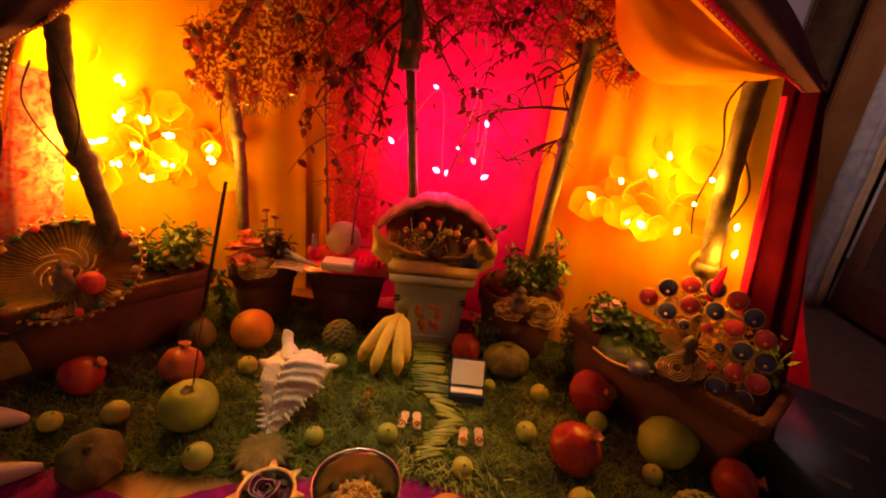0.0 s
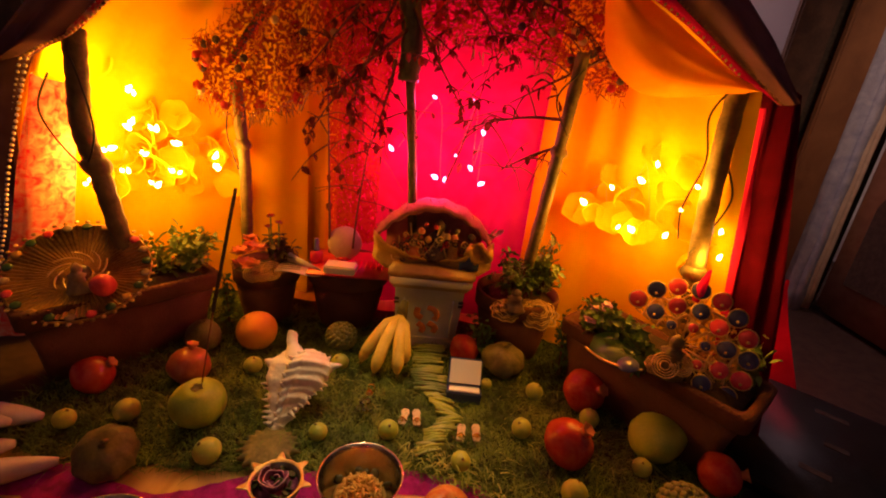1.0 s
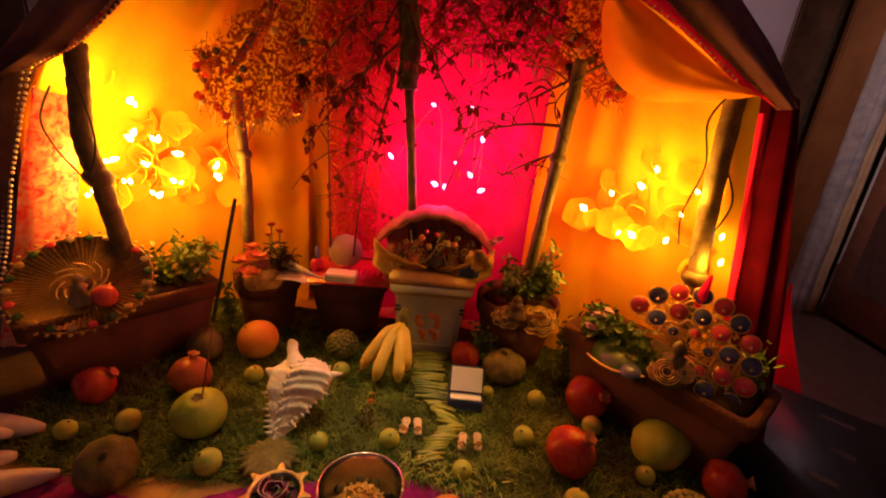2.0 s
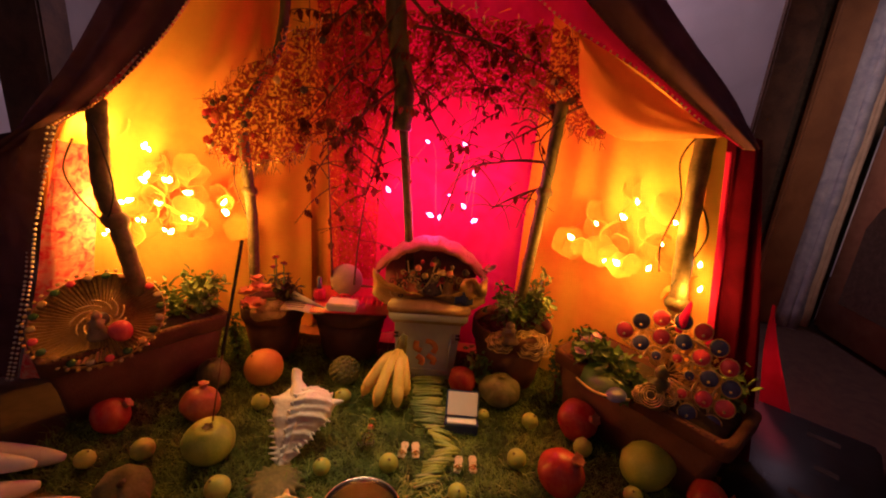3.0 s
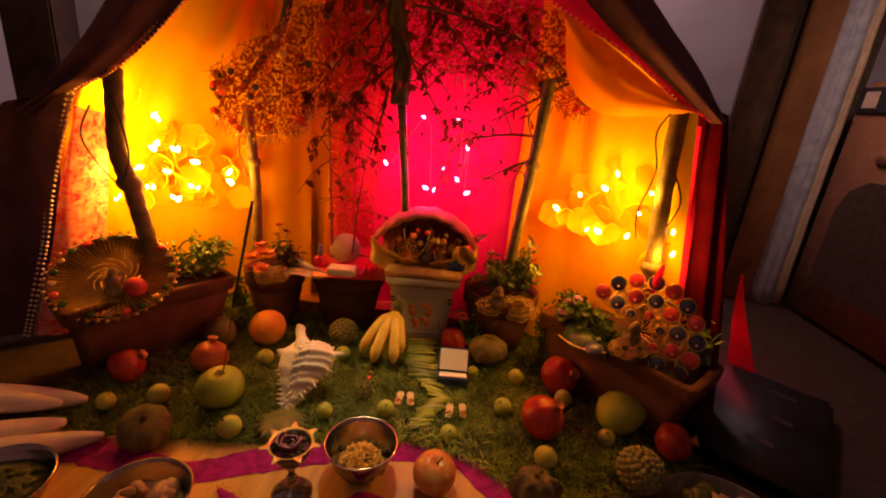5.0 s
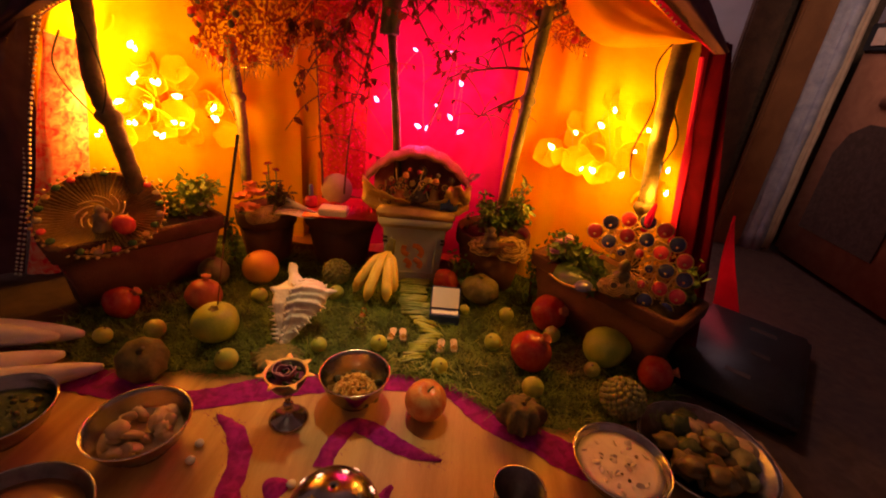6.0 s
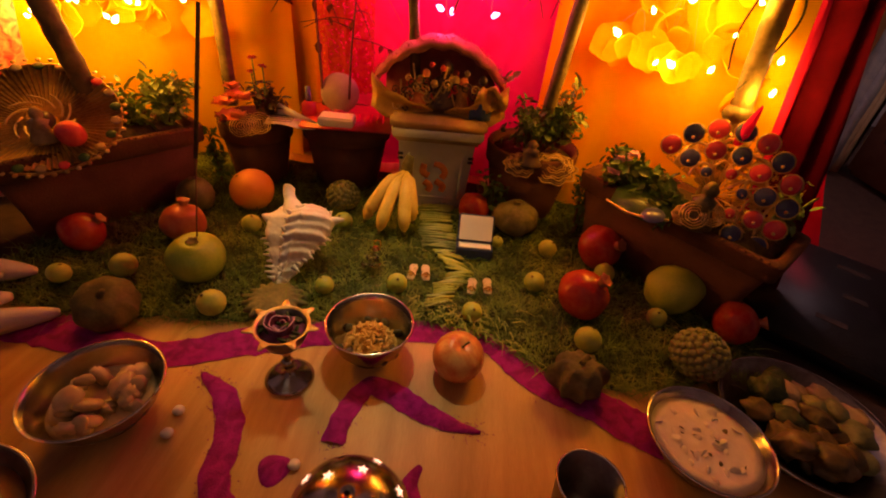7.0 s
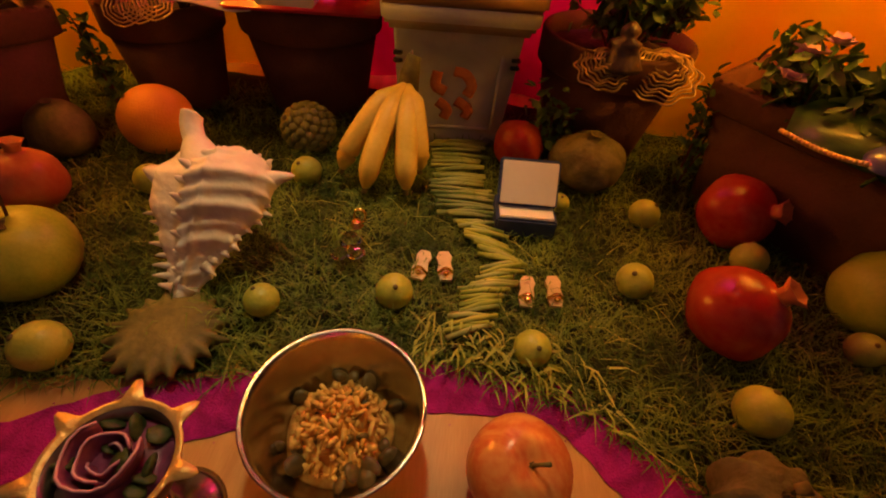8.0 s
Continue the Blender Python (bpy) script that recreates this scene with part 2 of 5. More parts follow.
RICE = mat("puffed_grain", (.62, .30, .05), (.92, .62, .16), 0.7, 80, bump=0.4)
CURD = mat("curd", (.74, .66, .58), (.82, .75, .67), 0.4, 40, bump=0.6, fine=90)
POTATO = mat("cooked_vegetable", (.52, .38, .2), (.68, .53, .32), 0.5, 35, bump=0.4)
GREENS = mat("cooked_greens", (.03, .05, .015), (.08, .1, .03), 0.5, 60, bump=0.8)
PURPLE = mat("purple_petal", (.12, .02, .08), (.30, .08, .2), 0.4, 50, bump=0.3)
WAX = mat("incense_black", (.03, .02, .012), (.06, .04, .025), 0.8, 80)
WIRE = mat("wire_green", (.03, .03, .015), (.05, .045, .02), 0.6, 60)
SLICE = mat("apple_slice", (.38, .28, .14), (.5, .38, .22), 0.5, 30)
BEAN = mat("green_bean", (.24, .32, .08), (.42, .46, .16), 0.5, 30)
SANDALM = mat("gilded_wood", (.62, .42, .22), (.74, .54, .3), 0.4, 60)
BULB = glow("lit_bulb", (1.0, 0.7, 0.25), 20.0)
PBULB = glow("lit_pink_bulb", (1.0, 0.30, 0.50), 6.0)
FLAME = glow("candle_light", (1.0, 0.55, 0.36), 1.6)
CRYSTAL = glass("crystal", (.95, .9, .85))
PETAL = cloth("petal_voile", (.93, .56, .008), (.97, .64, .015), 0.65, scale=30)


# ---- helpers of shape ----
rng = random.Random(4)


def link_mesh(name, bm, material, smooth=True):
    me = bpy.data.meshes.new(name)
    bm.to_mesh(me)
    bm.free()
    for p in me.polygons:
        p.use_smooth = smooth
    if material:
        me.materials.append(material)
    return new(name, me)


def part(name, bm, material, parent, label="", smooth=True):
    ob = link_mesh(name, bm, material, smooth)
    ob.parent = parent
    if label:
        tagged(ob, label)
    return ob


def thing(name, m, label, category, group=""):
    ob = new(name)
    ob.empty_display_size = 0.02
    ob.matrix_world = m
    return tagged(ob, label, category, group)


def single(name, bm, material, m, label, category, group="", kind="", smooth=True):
    ob = link_mesh(name, bm, material, smooth)
    ob.matrix_world = m
    return tagged(ob, label, category, group, kind)


def box(sx, sy, sz, bevel=0.003, centre=(0, 0, 0), m=None):
    bm = bmesh.new()
    bmesh.ops.create_cube(bm, size=1)
    bmesh.ops.scale(bm, vec=(sx, sy, sz), verts=bm.verts)
    if bevel:
        bmesh.ops.bevel(bm, geom=bm.edges[:], offset=bevel, segments=2, affect="EDGES")
    bmesh.ops.translate(bm, vec=centre, verts=bm.verts)
    if m:
        bmesh.ops.transform(bm, matrix=m, verts=bm.verts)
    return bm


def lathe(profile, seg=32, wobble=None):
    """Turn (radius, z) rows about z; ends at radius 0 are closed. wobble(a, i) scales a radius."""
    bm = bmesh.new()
    rings = []
    for i, (r, z) in enumerate(profile):
        if r < 1e-6:
            rings.append([bm.verts.new((0, 0, z))])
        else:
            rings.append([bm.verts.new((r * (wobble(2 * math.pi * k / seg, i) if wobble else 1) * math.cos(2 * math.pi * k / seg),
                                        r * (wobble(2 * math.pi * k / seg, i) if wobble else 1) * math.sin(2 * math.pi * k / seg), z)) for k in range(seg)])
    for a, b in zip(rings, rings[1:]):
        for k in range(seg):
            if len(a) == 1 and len(b) == 1:
                continue
            if len(a) == 1:
                bm.faces.new((a[0], b[k], b[(k + 1) % seg]))
            elif len(b) == 1:
                bm.faces.new((a[k], a[(k + 1) % seg], b[0]))
            else:
                bm.faces.new((a[k], a[(k + 1) % seg], b[(k + 1) % seg], b[k]))
    bmesh.ops.recalc_face_normals(bm, faces=bm.faces)
    return bm


def ball(r, squash=1.0, lump=0.04, seg=24, freq=30.0, seed=0.0):
    """A fruit-like ball, its base at z = 0."""
    prof = [(r * math.sin(math.pi * i / 16), r * squash * (1 - math.cos(math.pi * i / 16))) for i in range(17)]
    bm = lathe(prof, seg)
    for v in bm.verts:
        k = 1 + lump * noise.noise(v.co * freq + Vector((seed, seed * 2, 0)))
        v.co.x *= k
        v.co.y *= k
    return bm


def tube(points, radii, seg=8, bm=None):
    """A round rod along points, closed at its ends."""
    bm = bm or bmesh.new()
    pts = [Vector(p) for p in points]
    if not isinstance(radii, (list, tuple)):
        radii = [radii] * len(pts)
    rings = []
    ref = Vector((0.31, 0.22, 0.93))
    for i, p in enumerate(pts):
        d = (pts[min(i + 1, len(pts) - 1)] - pts[max(i - 1, 0)]).normalized()
        side = d.cross(ref)
        if side.length < 0.1:
            side = d.cross(Vector((1, 0, 0)))
        side.normalize()
        up = side.cross(d)
        rings.append([bm.verts.new(p + radii[i] * (math.cos(2 * math.pi * k / seg) * side + math.sin(2 * math.pi * k / seg) * up)) for k in range(seg)])
    for a, b in zip(rings, rings[1:]):
        for k in range(seg):
            bm.faces.new((a[k], a[(k + 1) % seg], b[(k + 1) % seg], b[k]))
    bm.faces.new(rings[0][::-1])
    bm.faces.new(rings[-1])
    return bm


def curve_through(points, n=8):
    """Points along a smooth line through the given ones."""
    pts = [Vector(p) for p in points]
    out = []
    for i in range(len(pts) - 1):
        p0, p1, p2, p3 = pts[max(i - 1, 0)], pts[i], pts[i + 1], pts[min(i + 2, len(pts) - 1)]
        for k in range(n):
            t = k / n
            out.append(0.5 * ((2 * p1) + (p2 - p0) * t + (2 * p0 - 5 * p1 + 4 * p2 - p3) * t * t + (3 * p1 - p0 - 3 * p2 + p3) * t ** 3))
    out.append(pts[-1])
    return out


def sheet(rows, thick=0.0):
    """A grid of points as a surface, with thickness."""
    bm = bmesh.new()
    g = [[bm.verts.new(p) for p in row] for row in rows]
    for a, b in zip(g, g[1:]):
        for k in range(len(a) - 1):
            bm.faces.new((a[k], a[k + 1], b[k + 1], b[k]))
    if thick:
        bmesh.ops.recalc_face_normals(bm, faces=bm.faces)
        bmesh.ops.solidify(bm, geom=bm.faces[:], thickness=thick)
    return bm


def slab(low, lift):
    """A closed plate: the outline low and the same outline moved by lift."""
    bm = bmesh.new()
    a = [bm.verts.new(p) for p in low]
    b = [bm.verts.new(Vector(p) + Vector(lift)) for p in low]
    bm.faces.new(a)
    bm.faces.new(b)
    for k in range(len(a)):
        n = (k + 1) % len(a)
        bm.faces.new((a[k], a[n], b[n], b[k]))
    bmesh.ops.recalc_face_normals(bm, faces=bm.faces)
    return bm


def leaf_into(bm, place, size, turn, width=0.45):
    """One folded leaf of eight triangles or so."""
    m = Matrix.Translation(place) @ turn.to_matrix().to_4x4()
    rows = []
    for u, w in ((0, .05), (.3, 1), (.65, .8), (1, .03)):
        rows.append([bm.verts.new(m @ Vector((size * u, s * size * width * .5 * w, size * (.12 * abs(s) - .15 * u * u)))) for s in (-1, 0, 1)])
    for a, b in zip(rows, rows[1:]):
        for k in range(2):
            bm.faces.new((a[k], a[k + 1], b[k + 1], b[k]))


def any_turn(r):
    return Euler((r.uniform(-1, 1), r.uniform(-1.2, 1.2), r.uniform(0, 6.28)))


# ---- the room ----
def structure(name, bm, material, label, category, smooth=False):
    return tagged(link_mesh(name, bm, material, smooth), label, category, kind="structure")


structure("floor", box(7, 7, 0.1, 0, (0.5, 0.3, -0.068)), CARPET, "brown short-pile carpet on the attic floor", "floor")
structure("wall_north", box(7, 0.1, 2.4, 0, (0.5, 2.45, 1.18)), PLASTER, "off-white plastered wall behind the tent", "wall")
structure("wall_south", box(7, 0.1, 2.4, 0, (0.5, -2.6, 1.18)), PLASTER, "off-white plastered wall", "wall")
structure("wall_west", box(0.1, 5.2, 2.4, 0, (-2.4, 0, 1.18)), PLASTER, "off-white plastered wall", "wall")
structure("wall_east", box(0.1, 5.2, 2.4, 0, (3.0, 0, 1.18)), PLASTER, "off-white plastered wall", "wall")
structure("ceiling", box(7, 7, 0.1, 0, (0.5, 0.3, 2.3)), PLASTER, "off-white plastered ceiling", "ceiling")
structure("trim", box(0.17, 0.1, 2.24, 0.006, (0, 0, 1.12), pose(-1.325, 1.25, -0.018)), BEAM, "dark-stained timber post beside the tent", "beam")


def leaning(name, x, y, w, d, h, lean, material, label, category):
    single(name, box(w, d, h, 0.006, (0, 0, h / 2)), material, pose(x, y, -0.018, 0, lean, 0), label, category, smooth=False)


leaning("plank", 1.118, 1.66, 0.125, 0.03, 1.75, 0, BEAM, "dark brown plank standing beside the amplifier", "plank")
leaning("plank", 1.265, 1.63, 0.115, 0.03, 1.75, 0, BOARD, "reddish brown plank standing beside the amplifier", "plank")
# Black board added at the back: it paints the shade in the gaps.
leaning("plank", 1.32, 1.71, 0.44, 0.03, 1.75, 0, WAX, "wide black board added behind the felt rolls for shaded gaps", "plank")


def rolled_felt(x, y, r, h, lean, material, label):
    t = thing("felt_roll", pose(x, y, -0.018, 0, lean, 0), label, "felt roll")
    part("roll", lathe([(0, 0)] + [(r * (1 + .05 * math.sin(i * 1.7)), h * i / 28) for i in range(29)] + [(0, h)], 40,
                       lambda a, i: 1 + .07 * math.sin(5 * a + .25 * i) + .04 * math.sin(11 * a - .4 * i)), material, t)
    part("outer_edge", sheet([[(r * (1.03 + .12 * j) * math.cos(-1.9 + .25 * j), r * (1.03 + .12 * j) * math.sin(-1.9 + .25 * j), h * i / 20 + .004 * math.sin(i)) for j in range(3)] for i in range(21)], .003), material, t)


rolled_felt(1.372, 1.63, 0.045, 1.7, -0.5, GREYCLOTH, "grey-blue felt roll leaning beside the amplifier")
rolled_felt(1.444, 1.64, 0.024, 1.7, -0.8, TAN, "tan felt roll leaning beside the amplifier")


def amplifier():
    t = thing("amplifier_cabinet", pose(1.43, 1.08, -0.018), "brown-covered loudspeaker cabinet standing on the carpet", "amplifier")
    part("cabinet_body", box(0.4, 1.0, 0.87, 0.02, (0.2, 0, 0.455)), AMPT, t)
    rows = [(-.21, .09), (-.21, .40), (-.17, .48), (-.09, .525), (.09, .525), (.17, .48), (.21, .40), (.21, .09)]
    bm = slab([(-0.008, y * .8 + 0.235, z * .92 + .075) for y, z in rows], (0.006, 0, 0))
    part("grille", bm, GRILLE, t, "dark arched grille cloth", smooth=False)
    part("handle", box(0.012, 0.16, 0.05, 0.005, (-0.008, 0.235, 0.64)), AMPT, t)
    plate = part("name_plate", box(0.01, 0.6, 0.085, 0.003, (-0.007, 0.18, 0.825)), BLACK, t, "black plate with pale lettering", smooth=False)
    for k in range(5):
        part("letter_bar", box(0.006, 0.055, 0.055, 0.002, (-0.014, 0.42 - k * 0.10, 0.825)), TAN, plate, smooth=False)
    for k in (-.42, .42):
        part("foot", box(0.3, 0.05, 0.03, 0.006, (0.2, k, 0.013)), BLACK, t, smooth=False)


amplifier()
bm = slab([(x, y, -.016) for x, y in ((-.72, -.33), (.72, -.33), (.72, .46), (.585, .515), (.585, 1.17), (-.72, 1.17))], (0, 0, .016))
structure("platform", bm, WOODB, "pale maple board laid on the carpet", "board")


# ---- the tent ----
PLAN = [(-.96, .77), (-.84, .90), (-.56, 1.10), (-.27, 1.15), (.02, 1.15), (.24, 1.07), (.48, .93), (.74, .76)]


LIMITS = [(-.05, -.97, .70), (.3, -.93, .645), (.5, -.90, .60), (.655, -.80, .55), (.715, -.72, .505), (.795, -.63, .415), (.895, -.54, .33), (1.0, -.45, .235), (1.2, -.35, .15)]


def drawn_in(x, z):
    """The cloth is drawn in towards the ridge: x at a height."""
    for (z0, l0, r0), (z1, l1, r1) in zip(LIMITS, LIMITS[1:]):
        if z0 <= z <= z1:
            f = (z - z0) / (z1 - z0)
            lo, hi = l0 + (l1 - l0) * f, r0 + (r1 - r0) * f
            if x > .3:
                return .3 + (x - .3) * max(0, hi - .3) / .44 if hi > .3 else min(x, hi)
            if x < -.5:
                return -.5 + (x + .5) * max(0, -.5 - lo) / .5
    return x


def tent_panel(name, a, b, material, label, lean=0.05, folds=7, depth=0.012, seed=1, off=0.0):
    """A stretch of the hanging cloth between two marks of the plan (0 to 7)."""
    line = curve_through([(x, y, 0) for x, y in PLAN], 14)
    i0, i1 = int(a * 14), int(b * 14)
    rows = []
    for k in range(29):
        z = -0.01 + 1.12 * k / 28
        row = []
        for i in range(i0, i1 + 1):
            p = line[i]
            d = (Vector((-0.05, 0.3, 0)) - p).normalized()
            f = (i - i0) / max(1, i1 - i0)
            w = depth * (math.sin(f * folds * 6.28 + 0.6 * math.sin(3 * z + seed)) * 0.5 + 2.2 * noise.noise(Vector((f * 3 + seed, z * 1.6, seed))))
            q = p + d * (w - off + lean * max(0, z - 0.35) ** 1.5)
            row.append((drawn_in(q.x, z), q.y, z))
        rows.append(row)
    part(name, sheet(rows), material, tent, label)


tent = thing("tent", pose(0, 0, 0), "yellow and pink cloth tent with beaded hems", "tent")
tent_panel("back_cloth", 0, 2.55, YELLOW, "bright yellow cloth lit from within", seed=2)
tent_panel("back_cloth", 2.50, 2.82, ORANGE, "orange gathered cloth", folds=3, depth=0.03, seed=5)
tent_panel("back_cloth", 2.78, 4.95, PINKC, "hot pink cloth lit from within", folds=5, seed=9)
tent_panel("back_cloth", 4.92, 7, YELLOW, "yellow-orange cloth lit from within", folds=5, depth=0.02, seed=13)
# Unseen layer, added behind the cloth to stop lamplight spilling on the walls.
tent_panel("light_backing", 0, 6.1, OUTER, "unseen dark backing that keeps the lamplight off the walls", folds=3, seed=2, off=0.05)
part("roof_cloth", sheet([[(-.50, .68, 1.02), (-.3, .6, 1.14), (-.05, .55, 1.2), (.15, .6, 1.14), (.33, .68, 1.02)],
                          [(-.56, 1.06, 1.06), (-.4, 1.12, 1.1), (-.05, 1.16, 1.12), (.2, 1.1, 1.1), (.33, 1.0, 1.06)]]), ORANGE, tent)


def drape(name, inner, outer, material, label="", folds=0.0, waves=4, n=10, across=8, bulge=0.03):
    """Cloth between two edge lines, bulging and folded."""
    a, b = curve_through(inner, n), curve_through(outer, n)
    rows = []
    for i, (p, q) in enumerate(zip(a, b)):
        row = []
        for k in range(across + 1):
            f = k / across
            c = p.lerp(q, f)
            c.y -= bulge * math.sin(math.pi * f) + folds * math.sin(f * waves * 6.28 + i * .12)
            row.append(c)
        rows.append(row)
    return part(name, sheet(rows), material, tent, label)


LHEM = [(-.36, .70, .98), (-.455, .71, .846), (-.548, .71, .745), (-.664, .71, .651), (-.744, .71, .612), (-.97, .70, .46)]
RHEM = [(.12, .70, .95), (.20, .72, .889), (.288, .72, .817), (.411, .72, .735), (.520, .72, .666)]
drape("left_flap", LHEM, [(-.50, .69, .98), (-.595, .69, .835), (-.674, .69, .735), (-.784, .69, .625), (-.845, .69, .565), (-1.02, .68, .47)], OUTER, "dark red outer cloth of the tent", 0.008, 2)
drape("left_hem_band", LHEM, [(p[0] - .018, p[1] - .006, p[2] + .012) for p in LHEM], LACE, "pale pink woven band along the hem", bulge=0.006, across=3)
drape("right_hem_band", RHEM, [(p[0] + .013, p[1] - .006, p[2] + .013) for p in RHEM], BLUSHC, "greyish woven band along the hem", bulge=0.006, across=3)
drape("right_flap", RHEM, [(.27, .68, .95), (.317, .70, .895), (.387, .70, .825), (.469, .70, .750), (.530, .71, .672)], OUTER, "dark purple outer cloth of the tent", 0.006, 2)
drape("right_lining", RHEM, [(.06, .72, .93), (.122, .73, .887), (.190, .73, .843), (.335, .73, .772), (.442, .73, .704)], PINKC, "pink lining of the hem", bulge=0.004)
drape("swag", [(.19, .75, .850), (.30, .75, .790), (.385, .75, .742), (.485, .75, .690)], [(.235, .83, .80), (.265, .85, .715), (.35, .85, .665), (.485, .80, .68)], ORANGE, "orange swag tied to the bamboo", 0.01, 3, bulge=0.05)
drape("right_curtain", [(.502, .75, .69), (.548, .78, .5), (.585, .79, .3), (.64, .80, -.016)], [(.540, .71, .685), (.580, .70, .5), (.634, .70, .3), (.71, .71, -.016)], REDC, "deep red side curtain hanging in folds", 0.008, 2, 10, 24, 0.02)
drape("curtain_edge", [(.508, .752, .66), (.541, .77, .5), (.578, .782, .3), (.634, .79, -.016)], [(.522, .742, .66), (.556, .762, .5), (.590, .775, .3), (.644, .785, -.016)], PINKC, "pink edge of the side curtain", 0.003, 1, 10, 6, 0.008)
drape("left_curtain", [(-.752, .712, .615), (-.835, .718, .405), (-.885, .72, .25), (-.985, .72, 0)], [(-.98, .67, .52), (-1.24, .66, .4), (-1.32, .66, .2), (-1.36, .66, 0)], OUTER, "dark red side curtain", 0.015, 3, 10, 24)
drape("lace_panel", [(-.77, .80, .56), (-.80, .82, .40), (-.83, .82, .25), (-.86, .82, 0)], [(-.765, .722, .58), (-.832, .724, .405), (-.882, .725, .25), (-.98, .725, 0)], LACE, "pink panel with white lace pattern", 0.004, 3)
drape("sari_panel", [(-.36, 1.03, .98), (-.34, 1.04, .75), (-.33, 1.05, .5), (-.32, 1.05, .22)], [(-.15, 1.04, .98), (-.16, 1.05, .75), (-.19, 1.06, .5), (-.20, 1.06, .22)], NET, "dark red patterned net before the pink cloth", 0.008, 3)
drape("red_flap", [(.844, .99, .29), (.850, .985, .18), (.862, .97, .08), (.872, .95, -.017)], [(.848, .99, .29), (.885, .985, .18), (.918, .96, .08), (.955, .94, -.017)], REDFLAP, "red corner of cloth beside the curtain", 0.004, 1, bulge=0.01)


def beads(line, r, step, material):
    bm = bmesh.new()
    pts = curve_through(line, 40)
    last = None
    for p in pts:
        if last is None or (p - last).length >= step:
            bmesh.ops.create_icosphere(bm, subdivisions=1, radius=r, matrix=Matrix.Translation(p + Vector((0, -0.006, 0))))
            last = p.copy()
    tagged(part("bead_trim", bm, material, tent, "row of small beads along the hem"), kind="stuff")


beads(LHEM, 0.0032, 0.008, BRASSY)
beads([(p[0], p[1], p[2] + 0.012) for p in LHEM], 0.0028, 0.008, PAPER)
beads(RHEM, 0.0018, 0.006, BLUSHC)
beads([(.06, .715, .93), (.122, .725, .887), (.190, .725, .843), (.335, .725, .772), (.442, .725, .704)], 0.0024, 0.009, BRASSY)
for shift in (0, .012):
    beads([(-.752 - shift, .708, .60), (-.832 - shift, .712, .405), (-.882 - shift, .714, .25), (-.98 - shift, .714, 0)], 0.0036, 0.010, PAPER)


# ---- bamboo poles ----
def pole(points, r, material, label, knots=()):
    t = thing("pole", Matrix.Translation(points[0]), label, "pole", "poles of the tent")
    base = Vector(points[0])
    pts = curve_through([Vector(p) - base for p in points], 8)
    part("shaft", tube(pts, [r * (1 + .06 * math.sin(i * 2.3)) for i in range(len(pts))], 12), material, t)
    for k in knots:
        c = pts[int(k * (len(pts) - 1))]
        bm = ball(r * 1.45, 0.8, 0.25, 12)
        bmesh.ops.translate(bm, vec=c - Vector((0, 0, r * 1.1)), verts=bm.verts)
        part("knot", bm, material, t)


pole([(-.645, .75, 0.16), (-.660, .74, .29), (-.674, .73, .405), (-.696, .73, .487), (-.690, .73, .573), (-.682, .73, .66)], 0.018, POLE, "weathered bamboo pole with a knot", (0.44,))
pole([(-.528, 1.0, 0.17), (-.525, 1.0, .367), (-.534, 1.0, .52), (-.54, 1.0, .60)], 0.014, POLE, "thin weathered bamboo pole", (0.5,))
pole([(-.085, .98, .25), (-.096, .96, .42), (-.124, .96, .68)], 0.011, POLE, "thin bamboo pole behind the shrine")
pole([(-.124, .95, .64), (-.123, .95, .74), (-.145, .95, .86), (-.165, .95, 1.05)], 0.023, TAPE, "dark green banana stem tied to the pole")
pole([(.20, .93, .20), (.205, .9, .338), (.22, .9, .559), (.229, .9, .73)], 0.0135, POLE, "thin bamboo pole standing in a pot", (0.66,))
pole([(.53, .80, .16), (.516, .8, .337), (.499, .8, .52), (.488, .8, .71)], 0.018, POLE, "weathered bamboo pole with a knot", (0.37,))


def stem(points, radii, material, name, label, category):
    base = Vector(points[0])
    pts = curve_through([Vector(p) - base for p in points], 8)
    single(name, tube(pts, [radii[0] + (radii[1] - radii[0]) * i / (len(pts) - 1) for i in range(len(pts))], 8), material, Matrix.Translation(base), label, category)


stem([(-.40, .97, 1.12), (-.412, .99, .93), (-.435, .99, .80), (-.50, .985, .70), (-.545, .98, .635)], (0.016, 0.006), TAPE, "plant_stem", "dark green drooping plant stem", "stem")
for pts in ([(-.70, .72, .64), (-.67, .71, .58), (-.655, .71, .50), (-.665, .71, .45), (-.685, .71, .415)],
            [(-.735, .72, .58), (-.765, .72, .52), (-.735, .71, .47), (-.69, .71, .42)],
            [(.478, .78, .70), (.445, .78, .64), (.462, .78, .56), (.445, .78, .47), (.455, .78, .41)],
            [(.50, .79, .57), (.535, .79, .50), (.515, .79, .43), (.49, .79, .38)],
            [(-.545, .985, .57), (-.56, .985, .48), (-.535, .985, .39)],
            [(.235, .88, .70), (.19, .88, .64), (.225, .88, .57)]):
    stem(pts, (0.0019, 0.0015), WIRE, "light_cable", "thin dark green light cable on a pole", "cable")


